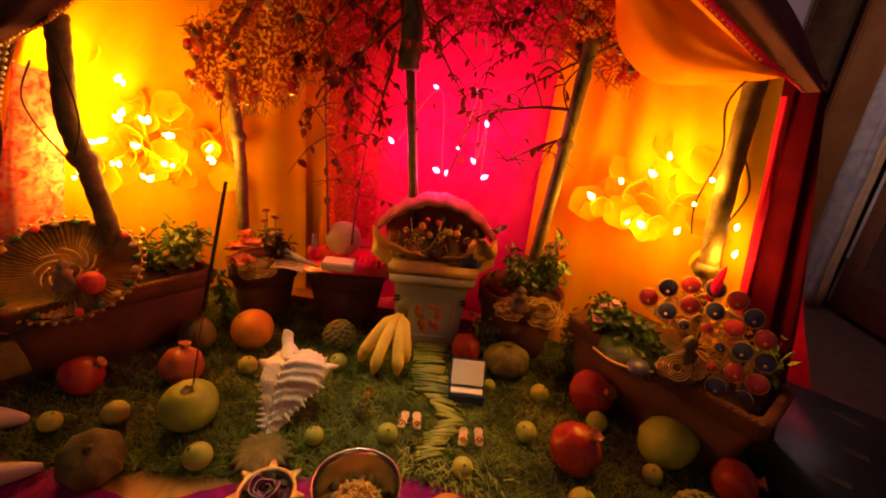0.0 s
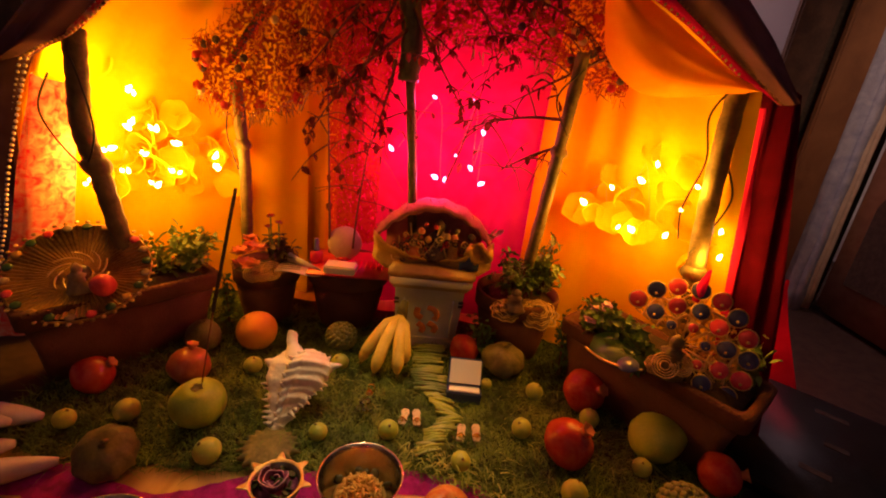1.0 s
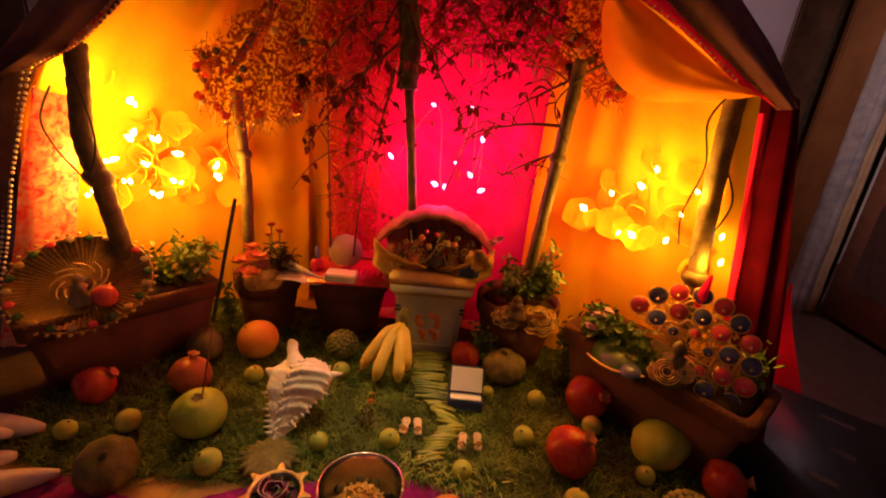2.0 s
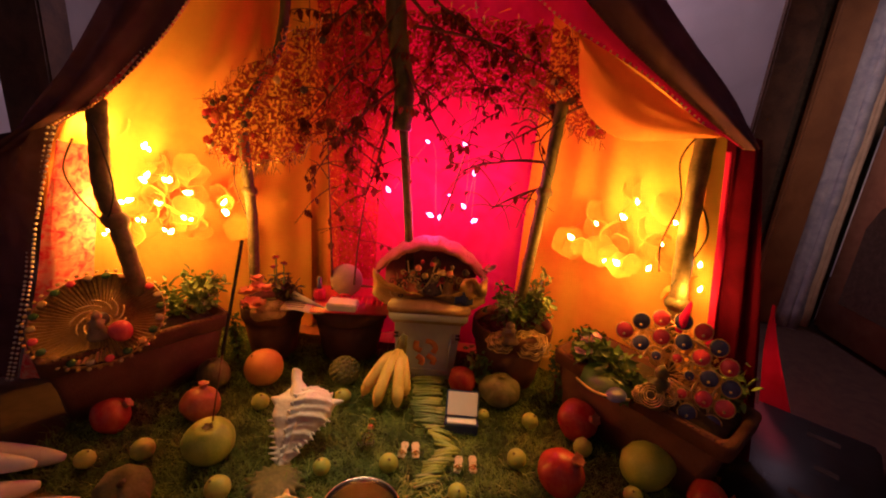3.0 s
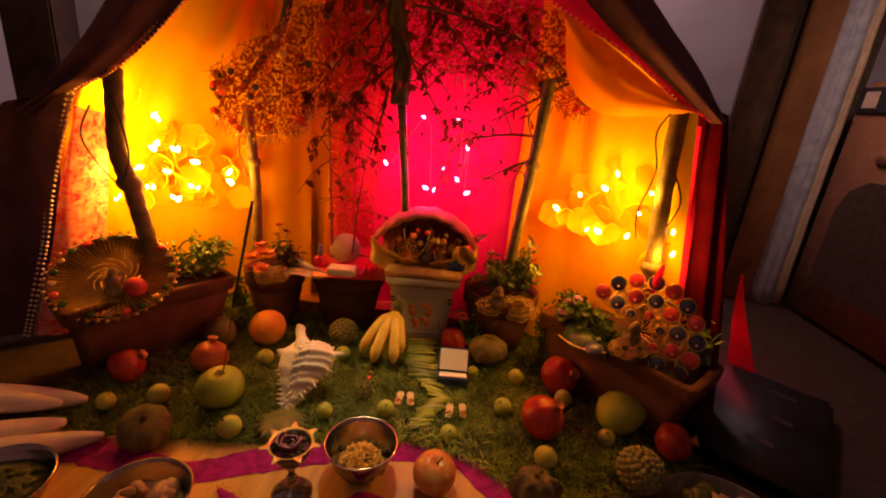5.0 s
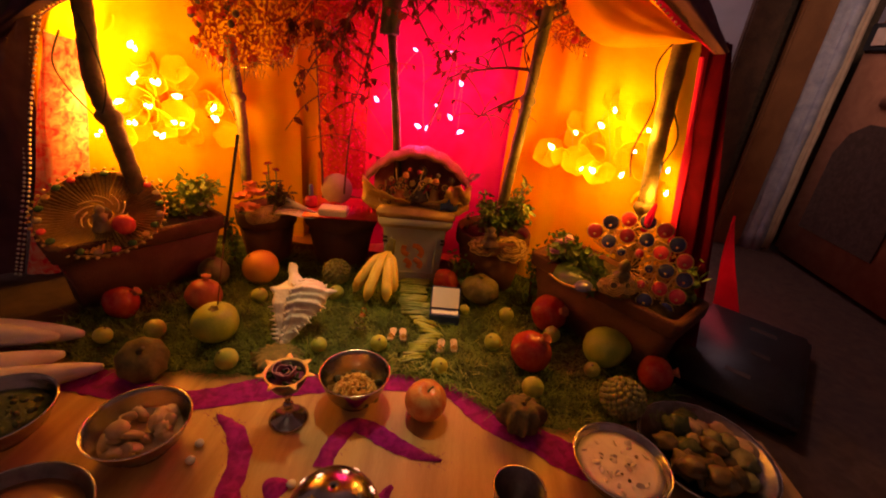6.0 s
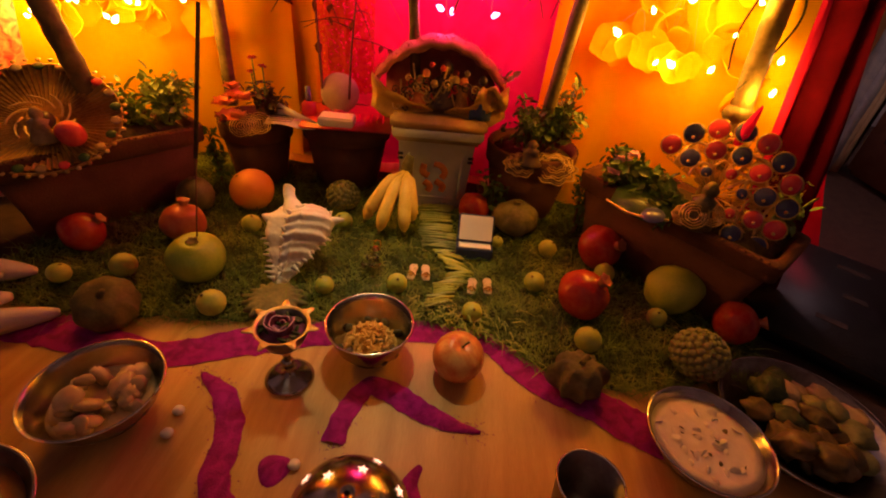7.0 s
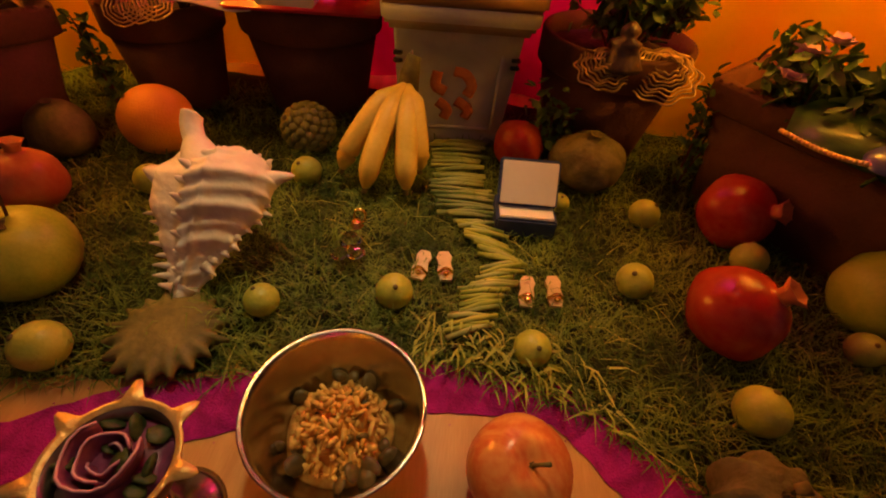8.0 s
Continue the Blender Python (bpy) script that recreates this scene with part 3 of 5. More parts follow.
# ---- fairy lights ----
def fairy_string(bulbs, material, off, label, petals, seed):
    r = random.Random(seed)
    t = thing("string_light", Matrix.Translation(inward(bulbs[0], off)), label, "fairy lights")
    base = Vector(inward(bulbs[0], off))
    pts = [Vector(inward(p, off)) - base for p in bulbs]
    order = sorted(range(len(pts)), key=lambda i: pts[i].x)
    part("cord", tube(curve_through([pts[i] + Vector((0, 0.065, 0)) for i in order], 5), 0.0006, 5), BRASSY, t)
    for p in pts:
        for k in range(2 if petals > 3 else 1):
            s = r.uniform(.6, 1.05)
            bm = lathe([(0, 0), (.0035 * s, .002), (.0055 * s, .009 * s), (.003 * s, .016 * s), (0, .021 * s)], 10, lambda a, i: 1 + .35 * math.sin(3 * a + i))
            q = p + Vector((r.uniform(-.014, .014), r.uniform(-.006, .006), r.uniform(-.011, .011))) * (k > 0)
            bmesh.ops.transform(bm, matrix=Matrix.Translation(q) @ any_turn(r).to_matrix().to_4x4(), verts=bm.verts)
            b = part("bulb", bm, material, t)
        for k in range(petals):
            rr, ph = r.uniform(.022, .040), r.uniform(0, 6)
            bm = lathe([(0, 0), (rr * .4, .002), (rr * .75, .007), (rr * .95, .011), (rr, .018)], 28, lambda a, i: 1 + .016 * i * math.sin(5 * a + ph) + .006 * i * math.sin(9 * a))
            q = p + Vector((r.uniform(-.05, .05), r.uniform(0.036, .075), r.uniform(-.05, .05)))
            bmesh.ops.transform(bm, matrix=Matrix.Translation(q) @ Euler((1.57 + r.uniform(-.7, .7), r.uniform(-.7, .7), r.uniform(-.4, .4))).to_matrix().to_4x4(), verts=bm.verts)
            part("petal", bm, PETAL, b)


fairy_string(BULBS_LEFT, BULB, 0.0, "warm white fairy lights with cloth petals", 4, 1)
fairy_string(BULBS_RIGHT, BULB, 0.0, "warm white fairy lights with cloth petals", 2, 2)
fairy_string(BULBS_PINK, PBULB, 0.05, "fairy lights glowing on pink cloth", 0, 3)


# ---- canopy of red net with gold tinsel ----
def canopy():
    t = thing("canopy", pose(0, 0.95, 0.7), "red and orange net canopy with mirror discs and gold tinsel", "canopy")
    top = [(-.59, 0, -.04), (-.56, .0, .0), (-.42, 0, .10), (-.28, 0, .17), (-.08, .02, .20), (.1, .01, .19), (.22, 0, .17), (.31, 0, .10), (.36, 0, .03)]
    low = [(-.585, -.01, -.12), (-.53, -.02, -.16), (-.42, -.02, -.16), (-.30, 0, -.08), (-.1, .02, .02), (.08, .01, .02), (.2, 0, .0), (.28, 0, -.03), (.335, 0, -.04)]
    a, b = curve_through(top, 8), curve_through(low, 8)
    rows = []
    for i, (p, q) in enumerate(zip(a, b)):
        rows.append([p.lerp(q, k / 10) + Vector((0, .02 * math.sin(i * .9 + k) + .02 * noise.noise(Vector((i * .3, k * .5, 0))), .006 * math.sin(i * 1.7))) for k in range(11)])
    part("net", sheet(rows), SARI, t)
    r = random.Random(3)
    bm = bmesh.new()
    for i in range(800):
        u = r.random()
        line = b if r.random() < .6 else a
        p = line[int(u * (len(line) - 1))] + Vector((r.uniform(-.012, .012), r.uniform(-.02, .0), r.uniform(-.012, .02)))
        if r.random() < (.0 if u < .4 else .55):
            continue
        d = Vector((r.uniform(-.5, .5), r.uniform(-.5, .2), r.uniform(-1.2, .1))).normalized()
        s = d.cross(Vector((0, 1, 0))).normalized() * .0013
        e = p + d * r.uniform(.012, .03)
        bm.faces.new([bm.verts.new(v) for v in (p - s, p + s, e + s * .4, e - s * .4)])
    tagged(part("tinsel_fringe", bm, GOLD, t, "gold tinsel fringe"), kind="stuff")
    for i in range(46):
        j, k = r.randrange(len(rows)), r.randrange(1, 10)
        bm = lathe([(0, .003), (.006, .003), (.0085, .001), (.009, 0)], 12)
        bmesh.ops.transform(bm, matrix=Matrix.Translation(rows[j][k] + Vector((0, -.012, 0))) @ Euler((1.4, r.uniform(-.3, .3), 0)).to_matrix().to_4x4(), verts=bm.verts)
        part("mirror_disc", bm, r.choice((DARKF, DARKF, REDG, BRASSY)), t)
    for i in range(70):
        j, k = r.randrange(len(rows)), r.randrange(0, 11)
        rr = r.uniform(.008, .016)
        bm = lathe([(0, .004), (rr * .6, .006), (rr, 0)], 12, lambda a_, i_: 1 + .15 * math.sin(5 * a_))
        bmesh.ops.transform(bm, matrix=Matrix.Translation(rows[j][k] + Vector((0, -.008, 0))) @ Euler((1.5 + r.uniform(-.5, .5), r.uniform(-.5, .5), 0)).to_matrix().to_4x4(), verts=bm.verts)
        part("cloth_flower", bm, r.choice((SARI, SARI, NET)), t)


canopy()


# ---- leafy branches in front of the pink cloth ----
def branch(root, tip, leaves, seed, r0=0.004, size=(.010, .026), spread=.12):
    r = random.Random(seed)
    t = thing("branch", Matrix.Translation(root), "dry twig with dark drooping leaves", "branch", "branches over the shrine")
    d = Vector(tip) - Vector(root)
    side = Vector((r.uniform(-.2, .2), r.uniform(-.1, .1), r.uniform(-.2, .2))) * d.length
    main = curve_through([Vector((0, 0, 0)), d * .35 + side * .3, d * .7 + side * .25, d], 8)
    part("twig", tube(main, [r0 * (1 - .75 * i / (len(main) - 1)) for i in range(len(main))], 6), TWIG, t)
    ends = []
    for k in range(9):
        p = main[r.randrange(5, len(main))]
        q = p + Vector((r.uniform(-1, 1), r.uniform(-.4, .4), r.uniform(-.9, .6))) * spread
        tw = curve_through([p, p.lerp(q, .5) + Vector((0, 0, .012)), q], 5)
        part("side_twig", tube(tw, [r0 * .45 * (1 - .6 * i / (len(tw) - 1)) for i in range(len(tw))], 5), TWIG, t)
        ends += tw[2:]
    bm = bmesh.new()
    for k in range(leaves):
        p = r.choice(ends + main[8:])
        leaf_into(bm, p, r.uniform(*size), Euler((r.uniform(-.8, .8), r.uniform(.2, 1.5), r.uniform(0, 6.28))), .6)
    tagged(part("leaves", bm, LEAFD, t, "dark curled leaves"), kind="stuff")


for i, (a, b, n) in enumerate([((-.13, .93, .90), (-.36, .93, .62), 30), ((-.13, .93, .84), (-.25, .92, .56), 30), ((-.12, .93, .92), (.10, .92, .70), 34), ((-.12, .93, .78), (.0, .92, .60), 26),
                               ((-.13, .93, .74), (-.34, .93, .50), 24), ((-.1, .93, .86), (.22, .92, .78), 30), ((-.14, .92, .95), (-.30, .92, .84), 30), ((.22, .9, .60), (.02, .93, .56), 4),
                               ((-.10, .93, .95), (.05, .92, .84), 26), ((-.15, .93, .68), (-.20, .93, .48), 20), ((.30, .91, .74), (.10, .93, .62), 6), ((.23, .9, .55), (.10, .95, .47), 2)]):
    branch(a, b, int(n * 2.6), 10 + i)
branch((-.30, .99, .20), (-.31, .97, .66), 14, 40, 0.004, (.015, .03), .14)
branch((-.24, .99, .22), (-.19, .97, .60), 12, 41, 0.003, (.015, .03), .12)
branch((-.02, .99, .42), (.05, 1.0, .70), 2, 42, 0.0025, (.012, .025), .1)


# ---- pots and troughs ----
def trough(origin, along, back, h, label):
    """A long terracotta planter. origin: its front rim's first corner; along, back: its rim's sides."""
    o, a, b = Vector((*origin, 0)), Vector((*along, 0)), Vector((*back, 0))
    c = o + (a + b) / 2
    t = thing("planter", Matrix.Translation(c), label, "planter", "terracotta planters")
    ua, ub = a.normalized(), b.normalized()

    def ring(bm, k, z, inset):
        la, lb = a.length / 2 * k - inset, b.length / 2 * k - inset
        rc = .018
        out = []
        for sx, sy in ((-1, -1), (1, -1), (1, 1), (-1, 1)):
            for j in range(4):
                ang = {(-1, -1): 180, (1, -1): 270, (1, 1): 0, (-1, 1): 90}[(sx, sy)] + j * 30
                p = ua * (sx * (la - rc) + rc * math.cos(radians(ang))) + ub * (sy * (lb - rc) + rc * math.sin(radians(ang)))
                out.append(bm.verts.new((p.x, p.y, z)))
        return out

    def shell(rows):
        bm = bmesh.new()
        rs = [ring(bm, k, z, i) for k, z, i in rows]
        for p, q in zip(rs, rs[1:]):
            for k in range(len(p)):
                bm.faces.new((p[k], p[(k + 1) % len(p)], q[(k + 1) % len(p)], q[k]))
        bm.faces.new(rs[0])
        bm.faces.new(rs[-1])
        bmesh.ops.recalc_face_normals(bm, faces=bm.faces)
        return bm

    part("trough_body", shell([(.80, 0, 0), (.84, h * .4, 0), (.93, h * .80, 0), (.93, h * .8, .015), (.78, .01, .015)]), TERRA, t)
    part("rim", shell([(.94, h * .8, 0), (.99, h * .82, 0), (1, h * .98, 0), (.995, h, 0), (.99, h, .016), (.96, h * .8, .016)]), TERRA, t)
    part("soil", shell([(.90, h * .72, .016), (.96, h * .93, .018), (.8, h * 1.02, .03)]), SOIL, t)
    bm = bmesh.new()
    n = int(a.length / .012)
    for k in range(n):
        p = ua * (-a.length / 2 + .012 + .012 * k) - ub * (b.length / 2 - .003)
        bmesh.ops.create_icosphere(bm, subdivisions=1, radius=.0030, matrix=Matrix.Translation((p.x, p.y, h + .0005)))
    tagged(part("rim_beading", bm, TERRA, t), kind="stuff")
    return c


trough((-.715, .548), (.211, .287), (-.124, .091), .175, "long terracotta planter with plants and a fan ornament")
trough((.283, .845), (.262, -.295), (.125, .125), .175, "long terracotta planter with enamelled fan ornament")


def pot(x, y, r, h, label):
    t = thing("flower_pot", pose(x, y, 0), label, "flower pot", "round terracotta pots")
    part("pot_body", lathe([(0, 0), (r * .66, 0), (r * .70, .006), (r * .92, h * .76), (r * .88, h * .76), (r * .6, .02), (0, .02)], 40), TERRA, t)
    part("rim", lathe([(r * .92, h * .75), (r * .99, h * .77), (r, h * .98), (r * .98, h), (r * .93, h), (r * .9, h * .75), (r * .92, h * .75)], 40), TERRA, t)
    part("soil", lathe([(0, h * .9), (r * .5, h * .92), (r * .915, h * .86), (0, h * .8)], 24, lambda a, i: 1 - .02 * math.sin(7 * a) ** 2), SOIL, t)


pot(-.452, .950, .082, .166, "round terracotta pot holding peach flowers")
pot(-.248, .995, .105, .178, "round terracotta pot carrying a red tray")
pot(.196, .960, .105, .180, "round terracotta pot with a small shrub")


# ---- plants and flowers ----
def bush(name, x, y, z, w, h, n, size, material, label, seed, category="plant"):
    r = random.Random(seed)
    t = thing(name, pose(x, y, z), label, category)
    bm, lf = bmesh.new(), bmesh.new()
    for k in range(max(5, n // 22)):
        a, q = r.uniform(0, 6.28), r.uniform(.2, 1)
        tip = Vector((w * q * math.cos(a), w * q * math.sin(a) * .8, h * r.uniform(.5, 1)))
        pts = curve_through([(tip.x * .15, tip.y * .15, 0), (tip.x * .5, tip.y * .5, tip.z * .6), tip], 5)
        tube(pts, [.0018 * (1 - .6 * i / (len(pts) - 1)) for i in range(len(pts))], 5, bm)
        for j in range(22):
            p = pts[r.randrange(3, len(pts))] + Vector((r.gauss(0, .008), r.gauss(0, .008), r.gauss(0, .008)))
            leaf_into(lf, p, r.uniform(*size), any_turn(r), .55)
    part("stem", bm, TWIG, t)
    tagged(part("leaves", lf, material, t), kind="stuff")


bush("basil_plant", -.585, .835, .165, .07, .10, 420, (.012, .024), LEAFL, "small bright green herb in the planter", 1)
bush("basil_plant", -.635, .80, .165, .05, .085, 260, (.012, .022), LEAFL, "small bright green herb in the planter", 2)
bush("shrub", .190, .925, .165, .085, .12, 620, (.010, .024), LEAF, "small dark green shrub in the round pot", 3)
bush("shrub", .245, .925, .19, .04, .13, 240, (.010, .024), LEAFL, "upright light green sprig in the round pot", 4)
bush("shrub", .37, .79, .15, .04, .09, 160, (.012, .024), LEAF, "small green plant with lilac flowers in the planter", 5)
bush("shrub", .345, .815, .165, .05, .07, 200, (.010, .022), LEAF, "low green leaves filling the planter", 14)
bush("shrub", .40, .76, .165, .05, .06, 200, (.012, .026), LEAF, "low green leaves filling the planter", 15)
bush("shrub", .43, .705, .15, .04, .06, 110, (.014, .03), LEAF, "low dark green leaves beside the figurine", 11)
bush("shrub", .61, .70, .15, .03, .10, 80, (.012, .03), LEAFL, "pale green sprig in the planter", 6)
bush("shrub", -.405, .935, .155, .045, .085, 300, (.010, .022), LEAFDK, "dark leaves round peach flowers", 7)
bush("leaf_bundle", .115, .875, .01, .03, .13, 150, (.010, .02), LEAF, "dark green sprigs standing beside the shrine", 8)
bush("leaf_bundle", -.515, .875, .01, .022, .15, 120, (.012, .02), LEAF, "dark sprig between planter and pot", 9)
bush("leaf_bundle", .31, .85, .02, .03, .15, 110, (.010, .02), LEAF, "dark sprig between pot and planter", 10)


def blossom(x, y, z, r, material, label, seed, name="flower"):
    rr = random.Random(seed)
    t = thing(name, pose(x, y, z), label, "flower")
    for ringno, n in ((1.0, 9), (.85, 8), (.65, 7), (.4, 5)):
        for k in range(n):
            bm = bmesh.new()
            leaf_into(bm, (0, 0, 0), r * ringno * rr.uniform(.85, 1.1), Euler((rr.uniform(-.5, .5), -1.25 + .8 * ringno + rr.uniform(-.3, .3), 6.28 * k / n + ringno)), .9)
            part("petal", bm, material, t)
    return t


for k, (x, y, z, r) in enumerate([(-.485, .892, .175, .03), (-.455, .875, .185, .028), (-.495, .905, .20, .027), (-.465, .90, .22, .026), (-.44, .885, .225, .024), (-.475, .915, .235, .022)]):
    blossom(x, y, z, r, FLOWER, "peach cloth flower in the round pot", k)
for k, (x, y, z, r) in enumerate([(.345, .80, .225, .018), (.33, .785, .205, .016), (.36, .79, .24, .014)]):
    blossom(x, y, z, r, LILAC, "small lilac flower in the planter", 20 + k)
for k, (x, y, z) in enumerate([(-.425, .92, .30), (-.405, .92, .285), (-.435, .93, .27)]):
    f = blossom(x, y, z, .011, REDG, "tiny dark red flower on a stem", 30 + k)
    part("flower_stem", tube([(-.42 - x, .93 - y, .16 - z), (0, 0, -.04), (0, 0, 0)], .0016, 6), LEAF, f)


# ---- figurines: plain shapes ----
def figurine(x, y, z, h, w, material, label, rz=0):
    prof = [(0, 0), (w * .5, 0), (w * .55, h * .1), (w * .42, h * .3), (w * .34, h * .5), (w * .42, h * .6), (w * .2, h * .68), (w * .25, h * .76), (w * .26, h * .85), (w * .16, h * .94), (w * .06, h), (0, h)]
    bm = lathe(prof, 20, lambda a, i: 1 + .1 * math.sin(3 * a + i))
    single("figurine", bm, material, pose(x, y, z, -8, 0, rz), label, "figurine")


def fan_ornament(m, radius, discs, label, green):
    """A fan of gilded wire with enamelled discs, upright in the planter."""
    t = thing("fan_ornament", m, label, "ornament")
    r = random.Random(6)
    for ringno, (rad, n, dr) in enumerate(discs):
        for k in range(n):
            a = math.pi * (-.36 + 1.22 * (k + .5) / n)
            p = Vector((rad * math.cos(a), -.012 * ringno + r.uniform(-.004, .004), rad * math.sin(a)))
            bm = lathe([(0, .004), (dr * .8, .0035), (dr, .001), (dr, -.001), (0, -.002)], 18)
            tilt = Matrix.Translation(p) @ Euler((1.57 + r.uniform(-.2, .2), 0, r.uniform(-.25, .25))).to_matrix().to_4x4()
            bmesh.ops.transform(bm, matrix=tilt, verts=bm.verts)
            d = part("disc", bm, (ENRED, ENBLUE)[(k + ringno) % 2] if not green else (ENRED, ENGREEN, BRASSY)[k % 3], t)
            ringb = bmesh.new()
            tube([tilt @ Vector((dr * 1.06 * math.cos(j * .5236), dr * 1.06 * math.sin(j * .5236), .001)) for j in range(13)], .0012, 5, ringb)
            part("gold_ring", ringb, BRASSY, d)
            bead = bmesh.new()
            bmesh.ops.create_icosphere(bead, subdivisions=1, radius=dr * .2, matrix=tilt @ Matrix.Translation((0, -dr * .4, .005)))
            part("bead", bead, BRASSY, d)
            part("wire", tube([p * .15 + Vector((0, .004, 0)), p * .6 + Vector((r.uniform(-.006, .006), .006, 0)), p + Vector((0, .003, 0))], .0013, 5), BRASSY, t)
    rows = []
    for k in range(6):
        q = .02 + .085 * k / 5
        rows.append([((q + .006 * math.sin(20 * a) * k / 5) * math.cos(a), .012, (q + .006 * math.sin(20 * a) * k / 5) * math.sin(a)) for a in [math.pi * (-.36 + 1.22 * j / 60) for j in range(61)]])
    part("lattice_sheet", sheet(rows, .001), NETGOLD, t, "open gold lattice")
    for q in (.055, .09):
        part("curled_wire", tube(curve_through([(q * math.cos(a) * (1 + .1 * math.sin(9 * a)), .004, q * math.sin(a) * (1 + .1 * math.sin(9 * a))) for a in [math.pi * (-.36 + 1.22 * j / 14) for j in range(15)]], 4), .0024, 6), BRASSY, t)
    return t


fan = fan_ornament(pose(.478, .70, .222, -24, 0, -24), .1, [(.112, 11, .0165), (.074, 7, .0158), (.04, 4, .009)], "gilded fan ornament with red and blue enamel discs", False)
figurine(.452, .668, .170, .085, .05, GLIMMER, "green-gold seated figurine before the enamelled fan", -35)
for k, (x, y, z, q) in enumerate([(.438, .655, .20, .024), (.466, .652, .205, .02), (.425, .668, .19, .018)]):
    t = thing("lace_collar", pose(x, y, z, 55, 0, -25 + 20 * k), "small gold lace rosette beside the seated figurine", "lace")
    for j in range(4):
        w = q * (.35 + .2 * j)
        part("lace_ring", tube([(w * math.cos(a / 18 * 6.283), w * math.sin(a / 18 * 6.283), .003 * math.sin(a * 2.1)) for a in range(19)], .0014, 5), BRASSY, t)
single("red_bud", lathe([(0, 0), (.006, .002), (.010, .02), (.007, .045), (.003, .066), (0, .072)], 14, lambda a, i: 1 + .12 * math.sin(3 * a)), PINKC, pose(.50, .735, .30, 0, 8, 0), "pointed pink cloth bud behind the enamel discs", "flower")
bm = sheet([[(-.06, -.02, .0), (-.03, -.035, .006), (0, -.04, .004), (.03, -.03, 0)], [(-.065, .01, .006), (-.03, 0, .004), (0, 0, .005), (.035, .01, .004)], [(-.05, .035, .006), (-.02, .045, .008), (.01, .04, .01), (.03, .03, .006)]], .003)
tray = single("leaf_tray", bm, ENGREEN, pose(.392, .705, .182, 16, -6, -42) @ Matrix.Diagonal((1.2, 1.2, 1.2, 1)), "green enamelled leaf tray with a gilded edge", "tray")
edge = bmesh.new()
for k in range(30):
    f = k / 29
    bmesh.ops.create_icosphere(edge, subdivisions=1, radius=.0026, matrix=Matrix.Translation((-.062 + .094 * f, -.024 - .017 * math.sin(3.1 * f), .004 + .004 * math.sin(3.1 * f))))
tagged(part("gilded_edge", edge, BRASSY, tray), kind="stuff")
bmd = lathe([(0, .006), (.014, .005), (.017, 0)], 18)
bmesh.ops.translate(bmd, vec=(.012, -.028, .006), verts=bmd.verts)
part("blue_eye", bmd, ENBLUE, tray, "blue enamel spot")

# pleated fan with coloured spots in the left planter


def pleated_fan():
    t = thing("pleated_fan", pose(-.690, .672, .212, -48, -6, 32) @ Matrix.Diagonal((.90, .90, .90, 1)), "round pleated gold dish with red and green spots, tilted", "ornament")
    n = 144
    ang = [6.28319 * i / n for i in range(n + 1)]
    rows = []
    for k in range(10):
        q = .018 + .092 * k / 9
        rows.append([((1.18 * q) * math.cos(a), (.0030 if j % 2 else -.0030) * k / 9 - .018 * (k / 9) ** 2, q * math.sin(a) * (1 + .04 * math.sin(a))) for j, a in enumerate(ang)])
    part("pleats", sheet(rows, .0008), GILT, t, smooth=False)
    part("boss", ball(.019, .6, .1, 18), DARKF, t).matrix_basis = pose(0, .002, 0, 90, 0, 0)
    for k in range(22):
        a = 6.28319 * k / 22
        bm = ball(.0098, .4, .2, 12)
        bmesh.ops.transform(bm, matrix=Matrix.Translation((.122 * math.cos(a), -.020, .106 * math.sin(a))) @ Euler((1.4, 0, 0)).to_matrix().to_4x4(), verts=bm.verts)
        part("spot", bm, (ENGREEN, PALEF, ENRED, ENGREEN, OLDGOLD)[k % 5], t)
    for k in range(44):
        a = 6.28319 * k / 44
        bm = ball(.0046, .5, .1, 10)
        bmesh.ops.transform(bm, matrix=Matrix.Translation((.137 * math.cos(a), -.021, .120 * math.sin(a))) @ Euler((1.3, 0, 0)).to_matrix().to_4x4(), verts=bm.verts)
        part("bead", bm, (OLDGOLD, GILT, BRASSY)[k % 3], t)
    part("rim", tube([(.130 * math.cos(a), -.018, .113 * math.sin(a)) for a in ang[::3]], .0028, 6), OLDGOLD, t)
    for k in range(9):
        a = .7 * k
        part("curl", tube([((.030 + .0035 * j) * math.cos(a + .16 * j), -.014 - .001 * j, (.028 + .003 * j) * math.sin(a + .16 * j)) for j in range(8)], .0022, 6), BRASSY, t)


pleated_fan()
figurine(-.672, .640, .190, .06, .036, PALEF, "small pale figurine before the pleated dish", 30)
single("red_flower_bud", ball(.022, 1, .15, 16), ENRED, pose(-.632, .652, .185), "round red cloth bud beside the pleated dish", "flower")
figurine(.180, .862, .165, .055, .045, DARKF, "small figurine among the leaves of the pot", 0)
for k, (x, y, z, r) in enumerate([(.235, .862, .178, .048), (.165, .855, .180, .036)]):
    t = thing("lace_collar", pose(x, y, z, 35, 0, -10 + 20 * k), "gold lace collar draped over the pot", "lace")
    for j in range(8):
        q = r * (.3 + .1 * j)
        part("lace_ring", tube([(q * math.cos(a / 72 * 6.2832) * (1 + .07 * math.sin(a * .7854)), q * math.sin(a / 72 * 6.2832) * .8 * (1 + .07 * math.sin(a * .7854)), -.003 * j + .002 * math.sin(a * .5236 + j)) for a in range(73)], .0013, 5), BRASSY if j % 3 else PALEF, t)
